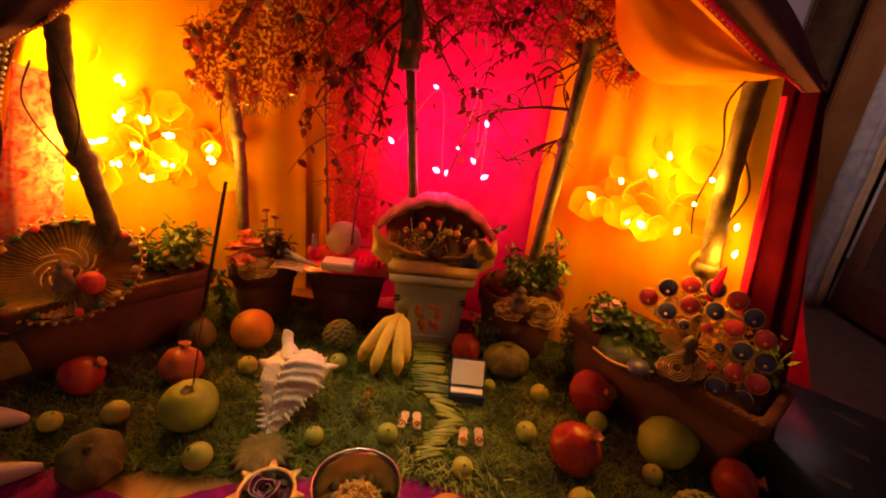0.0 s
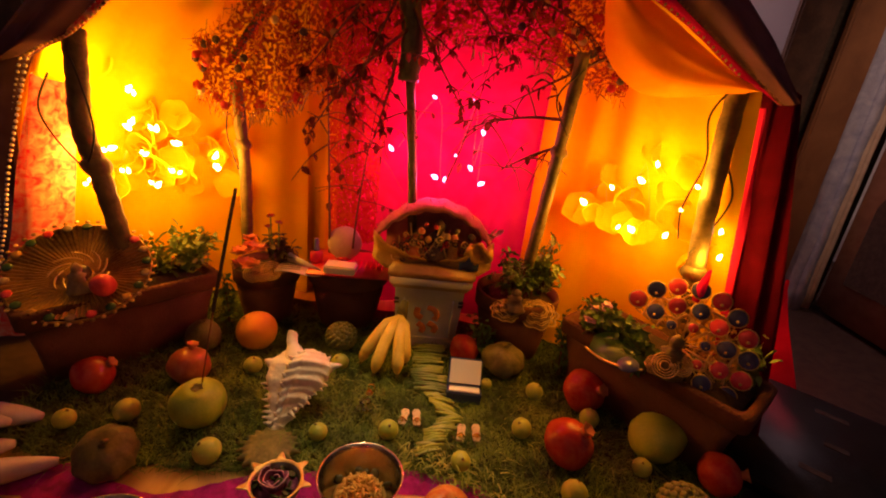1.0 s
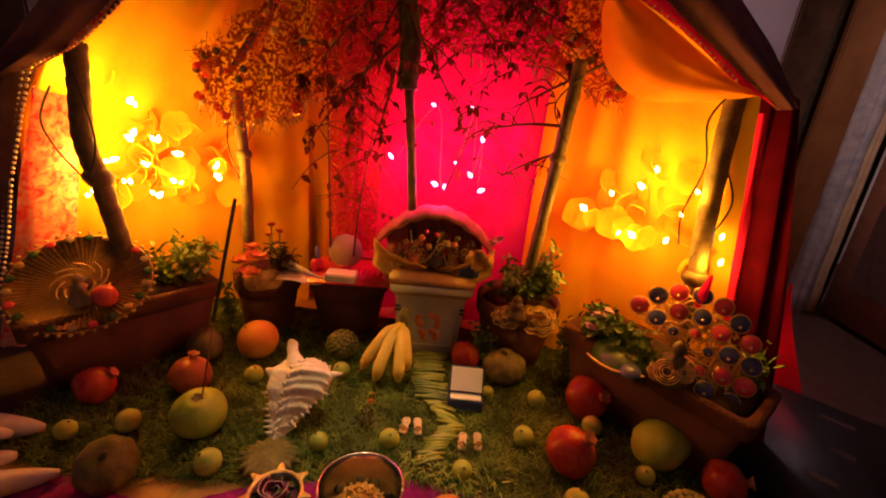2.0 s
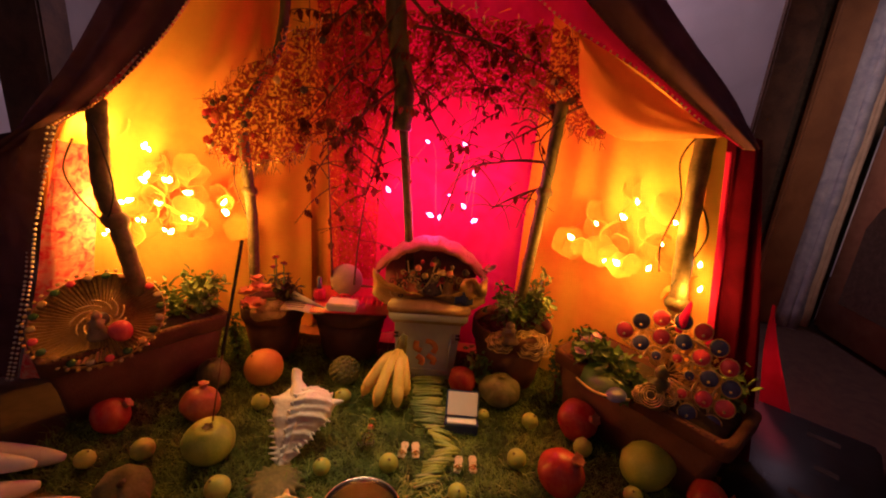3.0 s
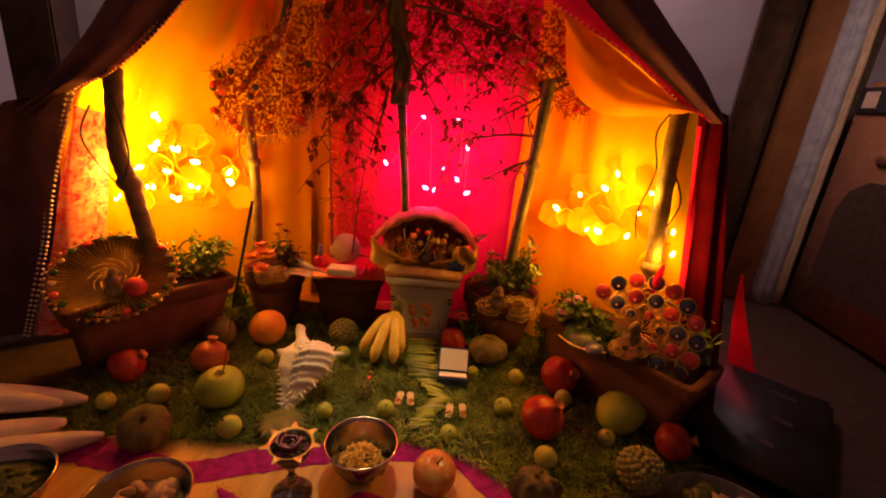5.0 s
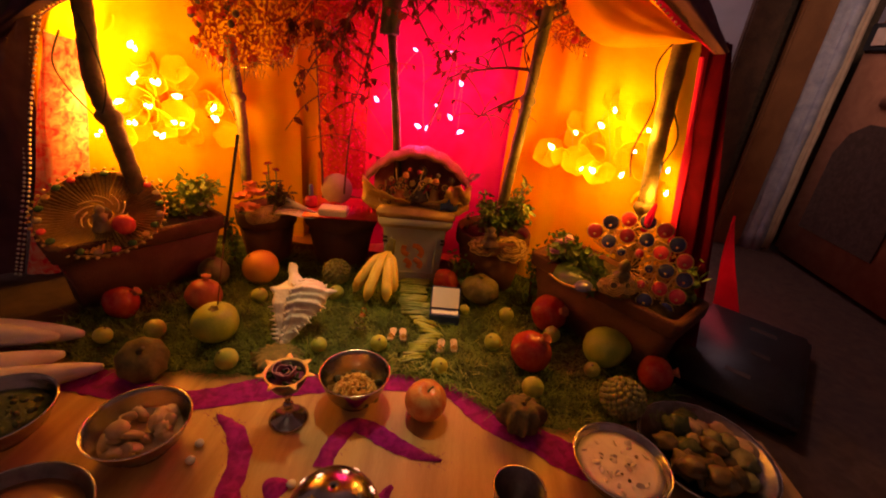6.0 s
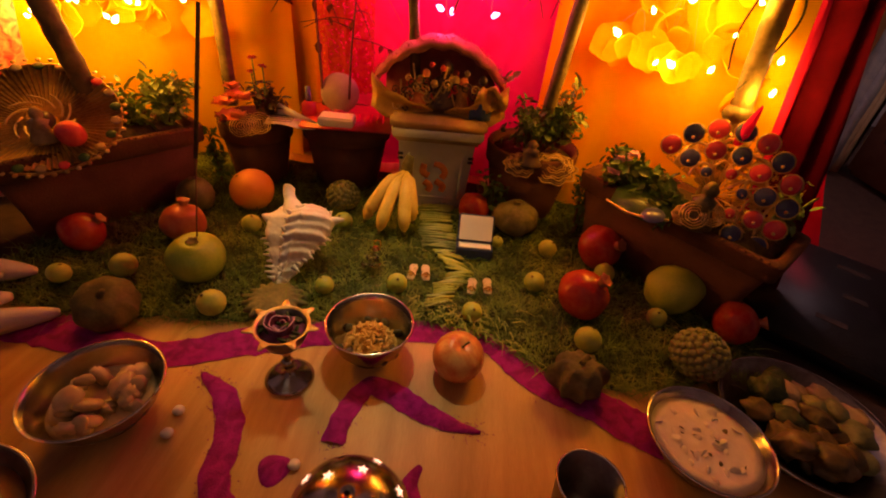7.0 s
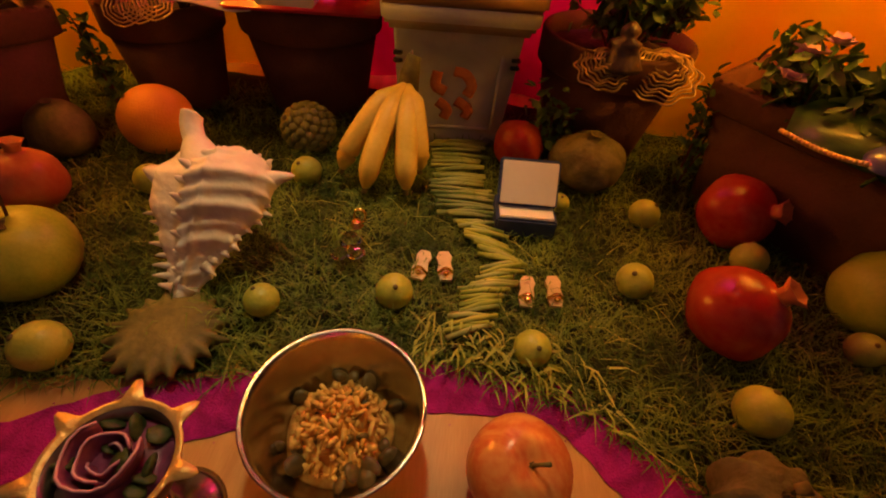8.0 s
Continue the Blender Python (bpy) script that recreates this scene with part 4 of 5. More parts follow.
for k in range(3):
    t = thing("lace_collar", pose(-.445 + .022 * k, .865, .172 + .006 * k, 60, 0, 10), "small gold lace rosette among peach flowers", "lace")
    for j in range(4):
        q = .024 * (.35 + .2 * j)
        part("lace_ring", tube([(q * math.cos(a / 12 * 6.283), q * math.sin(a / 12 * 6.283), .003 * math.sin(a * 2.1)) for a in range(13)], .001, 5), BRASSY, t)


# ---- the shrine on its pedestal ----
def pedestal():
    t = thing("pedestal", pose(-.030, .972, 0.010, 0, 0, 6), "white glazed square pedestal with brown rim and orange emblem", "pedestal")
    bm = bmesh.new()
    rs = []
    for w, z in ((.148, 0), (.152, .012), (.150, .018), (.158, .09), (.168, .17), (.170, .172), (.196, .185), (.198, .2), (.19, .202)):
        rs.append([bm.verts.new((sx * w / 2, sy * w / 2, z)) for sx, sy in ((-1, -1), (1, -1), (1, 1), (-1, 1))])
    for a, b in zip(rs, rs[1:]):
        for k in range(4):
            bm.faces.new((a[k], a[(k + 1) % 4], b[(k + 1) % 4], b[k]))
    bm.faces.new(rs[0][::-1])
    bm.faces.new(rs[-1])
    bmesh.ops.bevel(bm, geom=[e for e in bm.edges if abs(e.verts[0].co.z - e.verts[1].co.z) > .005], offset=.004, segments=2, affect="EDGES")
    part("body", bm, WHITEP, t)
    part("rim_band", box(.206, .206, .026, .006, (0, 0, .213)), RIMBR, t, "glossy brown rim")
    part("collar", box(.190, .190, .03, .006, (0, 0, .186)), COLLAR, t, "beige glazed collar")
    part("panel_moulding", box(.125, .004, .006, .0015, (0, -.0785, .035)), WHITEP, t)
    for s in (-1, 1):
        part("panel_moulding", box(.006, .004, .11, .0015, (s * .06, -.0805, .09)), WHITEP, t)
        for z in (.13, .14):
            part("clasp", box(.012, .01, .004, .001, (s * .078, -.083, z)), BLACK, t)
    r = random.Random(2)
    for pts in ([(-.024, .118), (-.026, .098), (-.012, .09)], [(-.002, .12), (.014, .116), (.024, .10), (.018, .086)], [(-.022, .075), (-.008, .064), (-.012, .05)], [(.004, .078), (.022, .066), (.018, .052)]):
        bm = tube(curve_through([(x, -.0795 - .0445 * (z - .09) * 1.0, z) for x, z in pts], 6), .0078, 8)
        bmesh.ops.transform(bm, matrix=Matrix.Translation((0, -.0805, 0)) @ Matrix.Diagonal((1, .16, 1, 1)) @ Matrix.Translation((0, .0805, 0)), verts=bm.verts)
        part("emblem_stroke", bm, ORPAINT, t, "smudged orange paint")
    return t


pedestal()


def shrine():
    t = thing("shrine_arch", pose(-.030, .962, .236, 0, 0, 4), "blush silk arch with yellow drapery on the pedestal", "shrine")
    arch = []
    for k in range(33):
        a = math.pi * k / 32
        arch.append(Vector((-.142 * math.cos(a), 0, .045 + .090 * math.sin(a) ** 1.7)))
    rows = []
    for j in range(13):
        b = 6.283 * j / 12
        rows.append([q + (q - Vector((0, 0, .0))).normalized() * ((.004 + .009 * math.sin(math.pi * i / 32)) * math.cos(b) * (1 + .25 * noise.noise(q * 60))) + Vector((0, .05 * math.sin(b), .003 * math.sin(i * 1.9))) for i, q in enumerate(arch)])
    part("arch_cushion", sheet(rows), BLUSH, t)
    r = random.Random(5)
    fringe = bmesh.new()
    for k in range(900):
        q = arch[r.randrange(2, 31)] + Vector((r.uniform(-.006, .006), r.uniform(-.045, .03), r.uniform(0, .014)))
        d = Vector((r.uniform(-.6, .6), r.uniform(-.7, .3), r.uniform(.0, 1))).normalized() * r.uniform(.004, .012)
        w = Vector((.0006, 0, .0003))
        fringe.faces.new([fringe.verts.new(v) for v in (q - w, q + w, q + d)])
    tagged(part("fuzzy_fringe", fringe, BLUSH, t, "fuzzy pink fibres"), kind="stuff")
    part("back_cushion", sheet([[Vector((-.12 + .24 * i / 8, .03, .0 + .135 * k / 6 * (1 - ((i - 4) / 4.4) ** 2) ** .5)) for i in range(9)] for k in range(7)], .01), BLUSH, t, "blush back of the arch")
    for side in (-1, 1):
        swag = []
        for k in range(11):
            f = k / 10
            swag.append([Vector((side * (.142 - .13 * f), -.050 - .010 * math.sin(j * 1.3 + f * 2) - .014 * math.sin(math.pi * f), .072 - .062 * f ** .7 - .011 * j * (1 - .45 * f) + .003 * math.sin(k * 1.7 + j * 1.1))) for j in range(7)])
        part("yellow_drape", sheet(swag, .003), YSILK, t, "yellow silk swag")
    part("yellow_bow", sheet([[Vector((.075 + .065 * i / 7, -.064 + .016 * math.sin(i * 1.3 + j), .022 + .05 * j / 5 * (1 - .3 * abs(i - 3.5) / 3.5) + .006 * math.sin(i * 2))) for i in range(8)] for j in range(6)], .004), YSILK, t, "bow of yellow silk")
    part("blue_fold", sheet([[Vector((.066 + .045 * i / 4, -.072 + .006 * math.sin(i * 2), .002 + .036 * j / 3 * (1 - .5 * abs(i - 2) / 2))) for i in range(5)] for j in range(4)], .003), BLUE, t)
    for k in range(9):
        cx, w, top = r.uniform(-.075, .075), r.uniform(.016, .036), r.uniform(.06, .10)
        part("garland", tube(curve_through([(cx - w, -.040, top), (cx - w * .7, -.050, top * .55), (cx, -.056, top * .25), (cx + w * .7, -.050, top * .55), (cx + w, -.040, top)], 5), .0022, 6), (BRASSY, PALEF, DARKF, ENRED)[k % 4], t)
    for k in range(16):
        x = r.uniform(-.095, .095)
        z = r.uniform(.02, .10 - 4 * x * x)
        part("garland_bead", ball(r.uniform(.005, .010), 1, .2, 10), r.choice((BRASSY, ENRED, DARKF, FLOWER, PALEF)), t).location = (x, -.046, z)
    for k in range(34):
        x = r.uniform(-.10, .10)
        z, q = r.uniform(.008, .085 - 3 * x * x), r.uniform(.006, .012)
        part("rosette", tube([(x + q * math.cos(a * .7) * (1 - a * .06), -.052 - .001 * a, z + q * math.sin(a * .7) * (1 - a * .06)) for a in range(12)], .0016, 5), r.choice((BRASSY, PALEF, DARKF)), t)
    for k in range(9):
        bm = bmesh.new()
        leaf_into(bm, (0, 0, 0), .020, any_turn(r), .7)
        part("corner_petal", bm, PALEF, t).location = (.118 + r.uniform(0, .03), -.03 + r.uniform(-.02, .01), .058 + r.uniform(0, .03))


shrine()
figurine(-.018, .925, .245, .098, .052, DARKF, "small dark figurine seated in the arch")
figurine(-.070, .912, .245, .062, .035, ORPAINT, "tiny orange figurine in the arch")
figurine(.020, .915, .245, .06, .032, OLDGOLD, "tiny pale figurine in the arch")


# ---- things on the middle pot ----
t = thing("red_tray", pose(-.235, .972, .180, 0, 0, 8), "red lacquered tray with striped red cloth", "tray")
part("tray_base", box(.20, .17, .008, .003, (0, 0, .004)), REDG, t)
for k in range(11):
    part("fringe", box(.005, .05, .004, .0015, (-.06 + .014 * k, -.02, .011), pose(0, 0, 0, 0, 0, 0)), REDG if k % 2 else PINKC, t)
t = thing("open_booklet", pose(-.345, .905, .180, 2, 0, 6), "open paper booklet lying on the pot", "booklet")
part("page", sheet([[(-.055 + .11 * i / 6, -.03 + .06 * j, .003 + .004 * math.sin(i)) for i in range(7)] for j in range(2)], .0015), PAPER, t)
part("page", sheet([[(-.045 + .05 * i, .028 - .022 * i, .006 + .030 * j * (1 - .42 * i)) for i in range(3)] for j in range(2)], .0012), PAPER, t)
for k in range(4):
    part("text_bar", box(.05, .003, .0006, 0, (-.022, -.02 + .011 * k, .0085)), DARKF, t, smooth=False)
single("paper_box", box(.075, .045, .02, .003, (0, 0, .01)), PAPER, pose(-.245, .905, .188, 0, 0, 4), "small white paper box on the tray", "box", smooth=False)
t = thing("hand_mirror", pose(-.262, .985, .186, -12, 0, 5), "round pale hand mirror leaning on a twig", "mirror")
part("mirror_plate", lathe([(0, .004), (.040, .004), (.044, .001), (.044, -.003), (0, -.004)], 36), TAN, t).matrix_basis = pose(0, 0, .045, 90, 0, 0)
part("mirror_foot", box(.03, .02, .01, .003, (0, 0, .003)), REDG, t)
t = thing("nail_polish_bottle", pose(-.322, .950, .188), "small red bottle with grey cap", "bottle")
part("bottle", lathe([(0, 0), (.015, 0), (.017, .004), (.016, .024), (.006, .03), (0, .03)], 20), REDG, t)
part("cap", lathe([(0, .03), (.0065, .03), (.005, .06), (0, .062)], 14), GREYCLOTH, t)


# ---- rangoli powder on the board ----
def powder(name, pts, widths, label):
    line = curve_through([(x, y, 0) for x, y in pts], 10)
    rows = []
    for i, p in enumerate(line):
        d = (line[min(i + 1, len(line) - 1)] - line[max(i - 1, 0)]).normalized()
        s = Vector((-d.y, d.x, 0))
        f = i / (len(line) - 1) * (len(widths) - 1)
        w = widths[int(f)] + (widths[min(int(f) + 1, len(widths) - 1)] - widths[int(f)]) * (f - int(f))
        row = []
        for k in range(9):
            u = (k - 4) / 4
            e = w * .5 * u * (1 + .22 * noise.noise(Vector((p.x * 70 + 9 * (u > 0), p.y * 70, 3))))
            row.append(p + s * e + Vector((0, 0, .0012 + .0035 * (1 - u * u) * (1 + .5 * noise.noise(p * 120 + Vector((u * 3, 0, 0)))))))
        rows.append(row)
    single(name, sheet(rows), POWDER, Matrix.Identity(4), label, "powder")


powder("powder_band", [(-.66, .40), (-.53, .405), (-.376, .385), (-.247, .437), (-.12, .475), (.009, .50), (.11, .50), (.16, .455), (.20, .42), (.275, .395), (.345, .36), (.44, .38), (.56, .45)],
       [.05, .07, .05, .06, .05, .05, .05, .05, .045, .06, .07, .06, .02], "magenta rangoli powder along the grass")
powder("powder_stroke", [(-.292, .362), (-.245, .33), (-.215, .28), (-.205, .225), (-.17, .18), (-.12, .15)], [.008, .032, .034, .034, .036, .02], "curved stroke of magenta rangoli powder")
powder("powder_stroke", [(-.085, .285), (-.08, .33), (-.06, .375), (-.03, .375), (.018, .35), (.06, .335), (.105, .327)], [.03, .03, .032, .036, .036, .024, .004], "hooked stroke of magenta rangoli powder")
powder("powder_stroke", [(.02, .19), (.03, .215), (.02, .245), (.03, .27)], [.02, .024, .02, .008], "short stroke of magenta rangoli powder")
single("powder_dot", lathe([(0, .006), (.012, .005), (.019, .001), (.0195, 0)], 20, lambda a, i: 1 + .1 * math.sin(3 * a)), POWDER, pose(-.143, .244, 0), "dot of magenta rangoli powder", "powder")


def loose_grains(lines, n, seed):
    """Powder scattered along the strokes' edges."""
    r = random.Random(seed)
    verts, faces = [], []
    for pts, spread in lines:
        line = curve_through([(x, y, 0) for x, y in pts], 10)
        for k in range(n):
            p = r.choice(line)
            x, y = p.x + r.gauss(0, spread) , p.y + r.gauss(0, spread)
            s = r.uniform(.0004, .0011)
            i = len(verts)
            verts += [(x - s, y - s, .0004), (x + s, y - s, .0004), (x, y + s, .0004), (x, y, .0004 + 1.5 * s)]
            faces += [(i, i + 1, i + 3), (i + 1, i + 2, i + 3), (i + 2, i, i + 3)]
    me = bpy.data.meshes.new("powder_grain")
    me.from_pydata(verts, [], faces)
    me.materials.append(POWDER)
    tagged(new("powder_grain", me), "loose magenta grains strewn beside the strokes", "powder", kind="stuff")


loose_grains([([(-.53, .405), (-.376, .385), (-.247, .437), (-.12, .475), (.009, .50), (.11, .50), (.16, .455), (.20, .42), (.275, .395), (.345, .36), (.44, .38)], .017),
              ([(-.292, .362), (-.245, .33), (-.215, .28), (-.205, .225), (-.17, .18), (-.12, .15)], .009),
              ([(-.085, .285), (-.08, .33), (-.06, .375), (-.03, .375), (.018, .35), (.06, .335), (.105, .327)], .008)], 1100, 5)
for x, y in ((-.286, .268), (-.29, .30), (-.12, .25)):
    single("sugar_crumb", ball(.0075, .7, .3, 12, 90), CURD, pose(x, y, 0), "small white crumb on the board", "crumb")


# ---- grass ----
EDGE = [(-.78, .46), (-.55, .44), (-.3, .468), (-.12, .505), (0, .525), (.13, .495), (.22, .44), (.33, .425), (.42, .45), (.56, .50), (.62, .52)]


def edge_y(x):
    for (x0, y0), (x1, y1) in zip(EDGE, EDGE[1:]):
        if x0 <= x <= x1:
            return y0 + (y1 - y0) * (x - x0) / (x1 - x0)
    return .5


def turf_z(x, y):
    d = y - edge_y(x)
    return max(.0, min(1, d / .05)) * (.013 + .006 * noise.noise(Vector((x * 14, y * 14, 1))))


# turf sheet; its dark colour paints the shaded gaps between the blades
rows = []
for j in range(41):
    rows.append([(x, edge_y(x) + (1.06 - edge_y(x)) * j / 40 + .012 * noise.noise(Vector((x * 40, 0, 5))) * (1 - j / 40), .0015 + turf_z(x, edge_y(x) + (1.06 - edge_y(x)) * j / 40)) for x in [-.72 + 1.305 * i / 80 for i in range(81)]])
single("turf", sheet(rows), TURF, Matrix.Identity(4), "matted turf under the grass, darkened for the shade between blades", "grass", kind="stuff")


def blades(n, seed, material, length, width, flat, label, area=None, lift=-.003):
    r = random.Random(seed)
    verts, faces = [], []
    while len(faces) < n * 2:
        x = r.uniform(-.72, .585)
        y = edge_y(x) + r.random() ** 1.2 * (1.0 - edge_y(x)) + r.gauss(0, .006)
        if area and not area(x, y):
            continue
        z = max(.002, turf_z(x, y) + lift)
        a, up = (r.gauss(-1.57, .6) if lift > 0 else r.uniform(0, 6.283)), r.uniform(*flat)
        ln, w = r.uniform(*length), r.uniform(*width)
        d = Vector((math.cos(a), math.sin(a), 0))
        s = Vector((-d.y, d.x, 0)) * w
        p = Vector((x, y, z))
        m = p + d * ln * .5 + Vector((0, 0, ln * up))
        e = p + d * ln + Vector((0, 0, ln * up * r.uniform(.3, 1.3)))
        i = len(verts)
        verts += [p - s, p + s, m + s * .8, m - s * .8, e]
        faces += [(i, i + 1, i + 2, i + 3), (i + 3, i + 2, i + 4)]
    me = bpy.data.meshes.new("grass")
    me.from_pydata(verts, [], faces)
    me.materials.append(material)
    tagged(new("grass", me), label, "grass", kind="stuff")


blades(52000, 1, GRASS, (.010, .036), (.0004, .0009), (.08, .7), "fine fresh green grass spread over the board")
blades(1300, 2, STRAW, (.02, .07), (.0005, .001), (.02, .25), "pale dry blades lying in the grass")
blades(48, 5, STRAW, (.02, .036), (.0010, .0019), (.05, .45), "broad pale cut blades at the grass edge", lambda x, y: -.03 < x < .16 and y < edge_y(x) + .045, .009)
blades(70, 3, STRAW, (.016, .040), (.0008, .0016), (.1, .6), "pale cut blades at the grass edge", lambda x, y: -.02 < x < .16 and y < edge_y(x) + .05, .008)


# ---- fruit ----
def lime(x, y, r, seed):
    t = thing("lime", pose(x, y, turf_z(x, y), rng.uniform(-30, 30), rng.uniform(-30, 30), rng.uniform(0, 360)), "small yellow-green lime lying in the grass", "lime", "limes in the grass")
    prof = [(r * math.sin(math.pi * i / 14), r * .97 * -math.cos(math.pi * i / 14)) for i in range(15)]
    prof[0], prof[-1] = (0, -r * 1.02), (0, r * 1.05)
    part("peel", lathe(prof, 22, lambda a, i: 1 + .015 * math.sin(2 * a + seed)), LIME, t)
    part("stem_scar", lathe([(0, r * 1.075), (r * .12, r * 1.06), (r * .15, r * 1.0)], 8), BANTIP, t)
    t.location.z += r


for k, (x, y, r) in enumerate([(-.052, .58, .0185), (.085, .536, .0175), (.2, .634, .0195), (-.174, .55, .0165), (-.336, .479, .022), (-.198, .762, .0195), (.24, .756, .019), (.134, .768, .013), (.344, .688, .02),
                               (-.373, .71, .019), (-.514, .532, .021), (-.595, .494, .017), (.412, .576, .017), (.273, .494, .0215)]):
    lime(x, y, r, k)


def crowned(name, x, y, r, material, label, rx=0, ry=0, rz=0, squash=.92, group="pomegranates"):
    """A pomegranate: a ball with a short crown of points."""
    t = thing(name, pose(x, y, turf_z(x, y) - .002), label, name, group)
    m = pose(0, 0, r * squash, rx, ry, rz)
    prof = [(r * math.sin(math.pi * i / 18) * (1 + .03 * math.sin(i)), -r * squash * math.cos(math.pi * i / 18)) for i in range(18)] + [(r * .16, r * squash * 1.03), (0, r * squash)]
    bm = lathe(prof, 30, lambda a, i: 1 + .025 * math.cos(5 * a + 1) * math.sin(i / 19 * 3.14))
    bmesh.ops.transform(bm, matrix=m, verts=bm.verts)
    part("skin", bm, material, t)
    bm = lathe([(r * .17, r * .86 * squash / .92), (r * .19, r * 1.02), (r * .26, r * 1.2), (r * .235, r * 1.2), (r * .15, r * 1.0), (0, r * .98)], 24, lambda a, i: 1 + (.28 * max(0, math.cos(6 * a)) if i in (2, 3) else 0))
    bmesh.ops.transform(bm, matrix=m, verts=bm.verts)
    part("crown", bm, POMP, t)


crowned("pomegranate", .277, .586, .0455, POM, "shiny red pomegranate with its crown turned sideways", 12, 28, 0)
crowned("pomegranate", .343, .752, .046, POM, "dark red pomegranate beside the planter", 40, 40, 0)
crowned("pomegranate", -.479, .658, .040, POMP, "pale red pomegranate beside the planter", -12, 5, 0)
crowned("pomegranate", -.631, .596, .037, POM, "dark red pomegranate in the shade", -20, 50, 0)
crowned("pomegranate", .542, .570, .038, POM, "dark red pomegranate beside the black case", 20, 60, 0)
crowned("pomegranate", .078, .862, .037, POM, "dark red pomegranate before the pedestal", 0, 80, 40)


def round_fruit(name, x, y, r, material, label, squash=1.0, lump=.04, rx=0, ry=0, rz=0, dimple=True, stem_len=0.0, freq=25.0, eye=BANTIP, eye_size=1.0):
    t = thing(name, pose(x, y, turf_z(x, y) - .002), label, name)
    m = pose(0, 0, r * squash, rx, ry, rz)
    prof = []
    for i in range(25):
        a = math.pi * i / 24
        z = -r * squash * math.cos(a)
        if dimple:
            z -= r * .16 * math.exp(-((math.pi - a) / .28) ** 2)
        prof.append((r * math.sin(a) * (1 + (.06 * math.sin(a) * math.cos(a) * -1 if dimple else 0)), z))
    prof[0], prof[-1] = (0, prof[0][1]), (0, prof[-1][1])
    bm = lathe(prof, 32)
    for v in bm.verts:
        v.co *= 1 + lump * noise.noise(v.co * freq + Vector((x * 9, y * 9, 0)))
    bmesh.ops.transform(bm, matrix=m, verts=bm.verts)
    part("skin", bm, material, t)
    top = r * squash * (.84 if dimple else 1)
    bm = lathe([(0, top - .001), (r * .13 * eye_size, top + r * .03 * eye_size), (r * .2 * eye_size, top + r * .09 * eye_size), (r * .17 * eye_size, top + r * .06 * eye_size), (0, top + r * .01)], 14, lambda a, i: 1 + .25 * math.cos(5 * a))
    bmesh.ops.transform(bm, matrix=m, verts=bm.verts)
    part("calyx", bm, eye, t, "dark dry calyx")
    if stem_len:
        bm = tube([m @ Vector((0, 0, top - .002)), m @ Vector((.002, 0, top + stem_len * .5)), m @ Vector((.006, 0, top + stem_len))], [.0016, .0014, .0018], 6)
        part("stem", bm, BANTIP, t)


round_fruit("guava", -.393, .552, .0465, GUAVA, "large yellow-green guava holding an incense stick", .90, .04, 8, 4, 0)
round_fruit("orange", -.412, .808, .0465, ORANGEF, "bright orange with dimpled peel", .96, .02, 20, -30, 0, False, 0, 20, BANTIP, .35)
round_fruit("apple", .066, .424, .0385, APPLE, "red and yellow streaked apple on the board", .95, .03, 14, 6, 0, True, .018, 25, BANTIP, .3)
round_fruit("potato", -.515, .765, .037, GOURD, "brown round tuber in the shade of the planter", 1, .1, 0, 0, 0, False)
round_fruit("melon", .172, .832, .05, AVOC, "rough dark green oblong fruit", .76, .12, 0, 0, 0, False, 0, 40)
t = thing("guava", pose(.452, .632, .055, 0, 82, 10), "yellow-green pear-shaped guava lying on its side", "guava")
bm = lathe([(0, -.047), (.02, -.045), (.036, -.034), (.0455, -.012), (.045, .008), (.037, .028), (.025, .045), (.018, .056), (.012, .063), (0, .065)], 30, lambda a, i: 1 + .025 * math.sin(3 * a + i * .4))
part("skin", bm, GUAVA, t)
part("stem", tube([(0, 0, .062), (.002, 0, .07), (.001, .002, .076)], [.003, .0025, .003], 7), BANTIP, t)


def knobbly(name, x, y, r, material, label, n, h, squash=.9):
    """A custard apple: a ball set with blunt scales."""
    t = thing(name, pose(x, y, turf_z(x, y) - .002), label, "custard apple")
    part("core", ball(r * .93, squash, .02), material, t)
    for k in range(n):
        f = (k + .5) / n
        z = 1 - 2 * f
        a = k * 2.39996
        d = Vector((math.sqrt(1 - z * z) * math.cos(a), math.sqrt(1 - z * z) * math.sin(a), z))
        if d.z < -.75:
            continue
        bm = ball(h, .7, .1, 8)
        bmesh.ops.transform(bm, matrix=Matrix.Translation(Vector((d.x * r * .86, d.y * r * .86, r * .93 * squash + d.z * r * .86 * squash))) @ d.to_track_quat("Z", "Y").to_matrix().to_4x4(), verts=bm.verts)
        part("scale", bm, material, t)


knobbly("custard_apple", .45, .49, .042, CUSTARD, "knobbly green custard apple in the grass", 150, .0062)
knobbly("custard_apple", -.222, .852, .036, CUSTARD, "knobbly green custard apple by the bananas", 110, .0062)


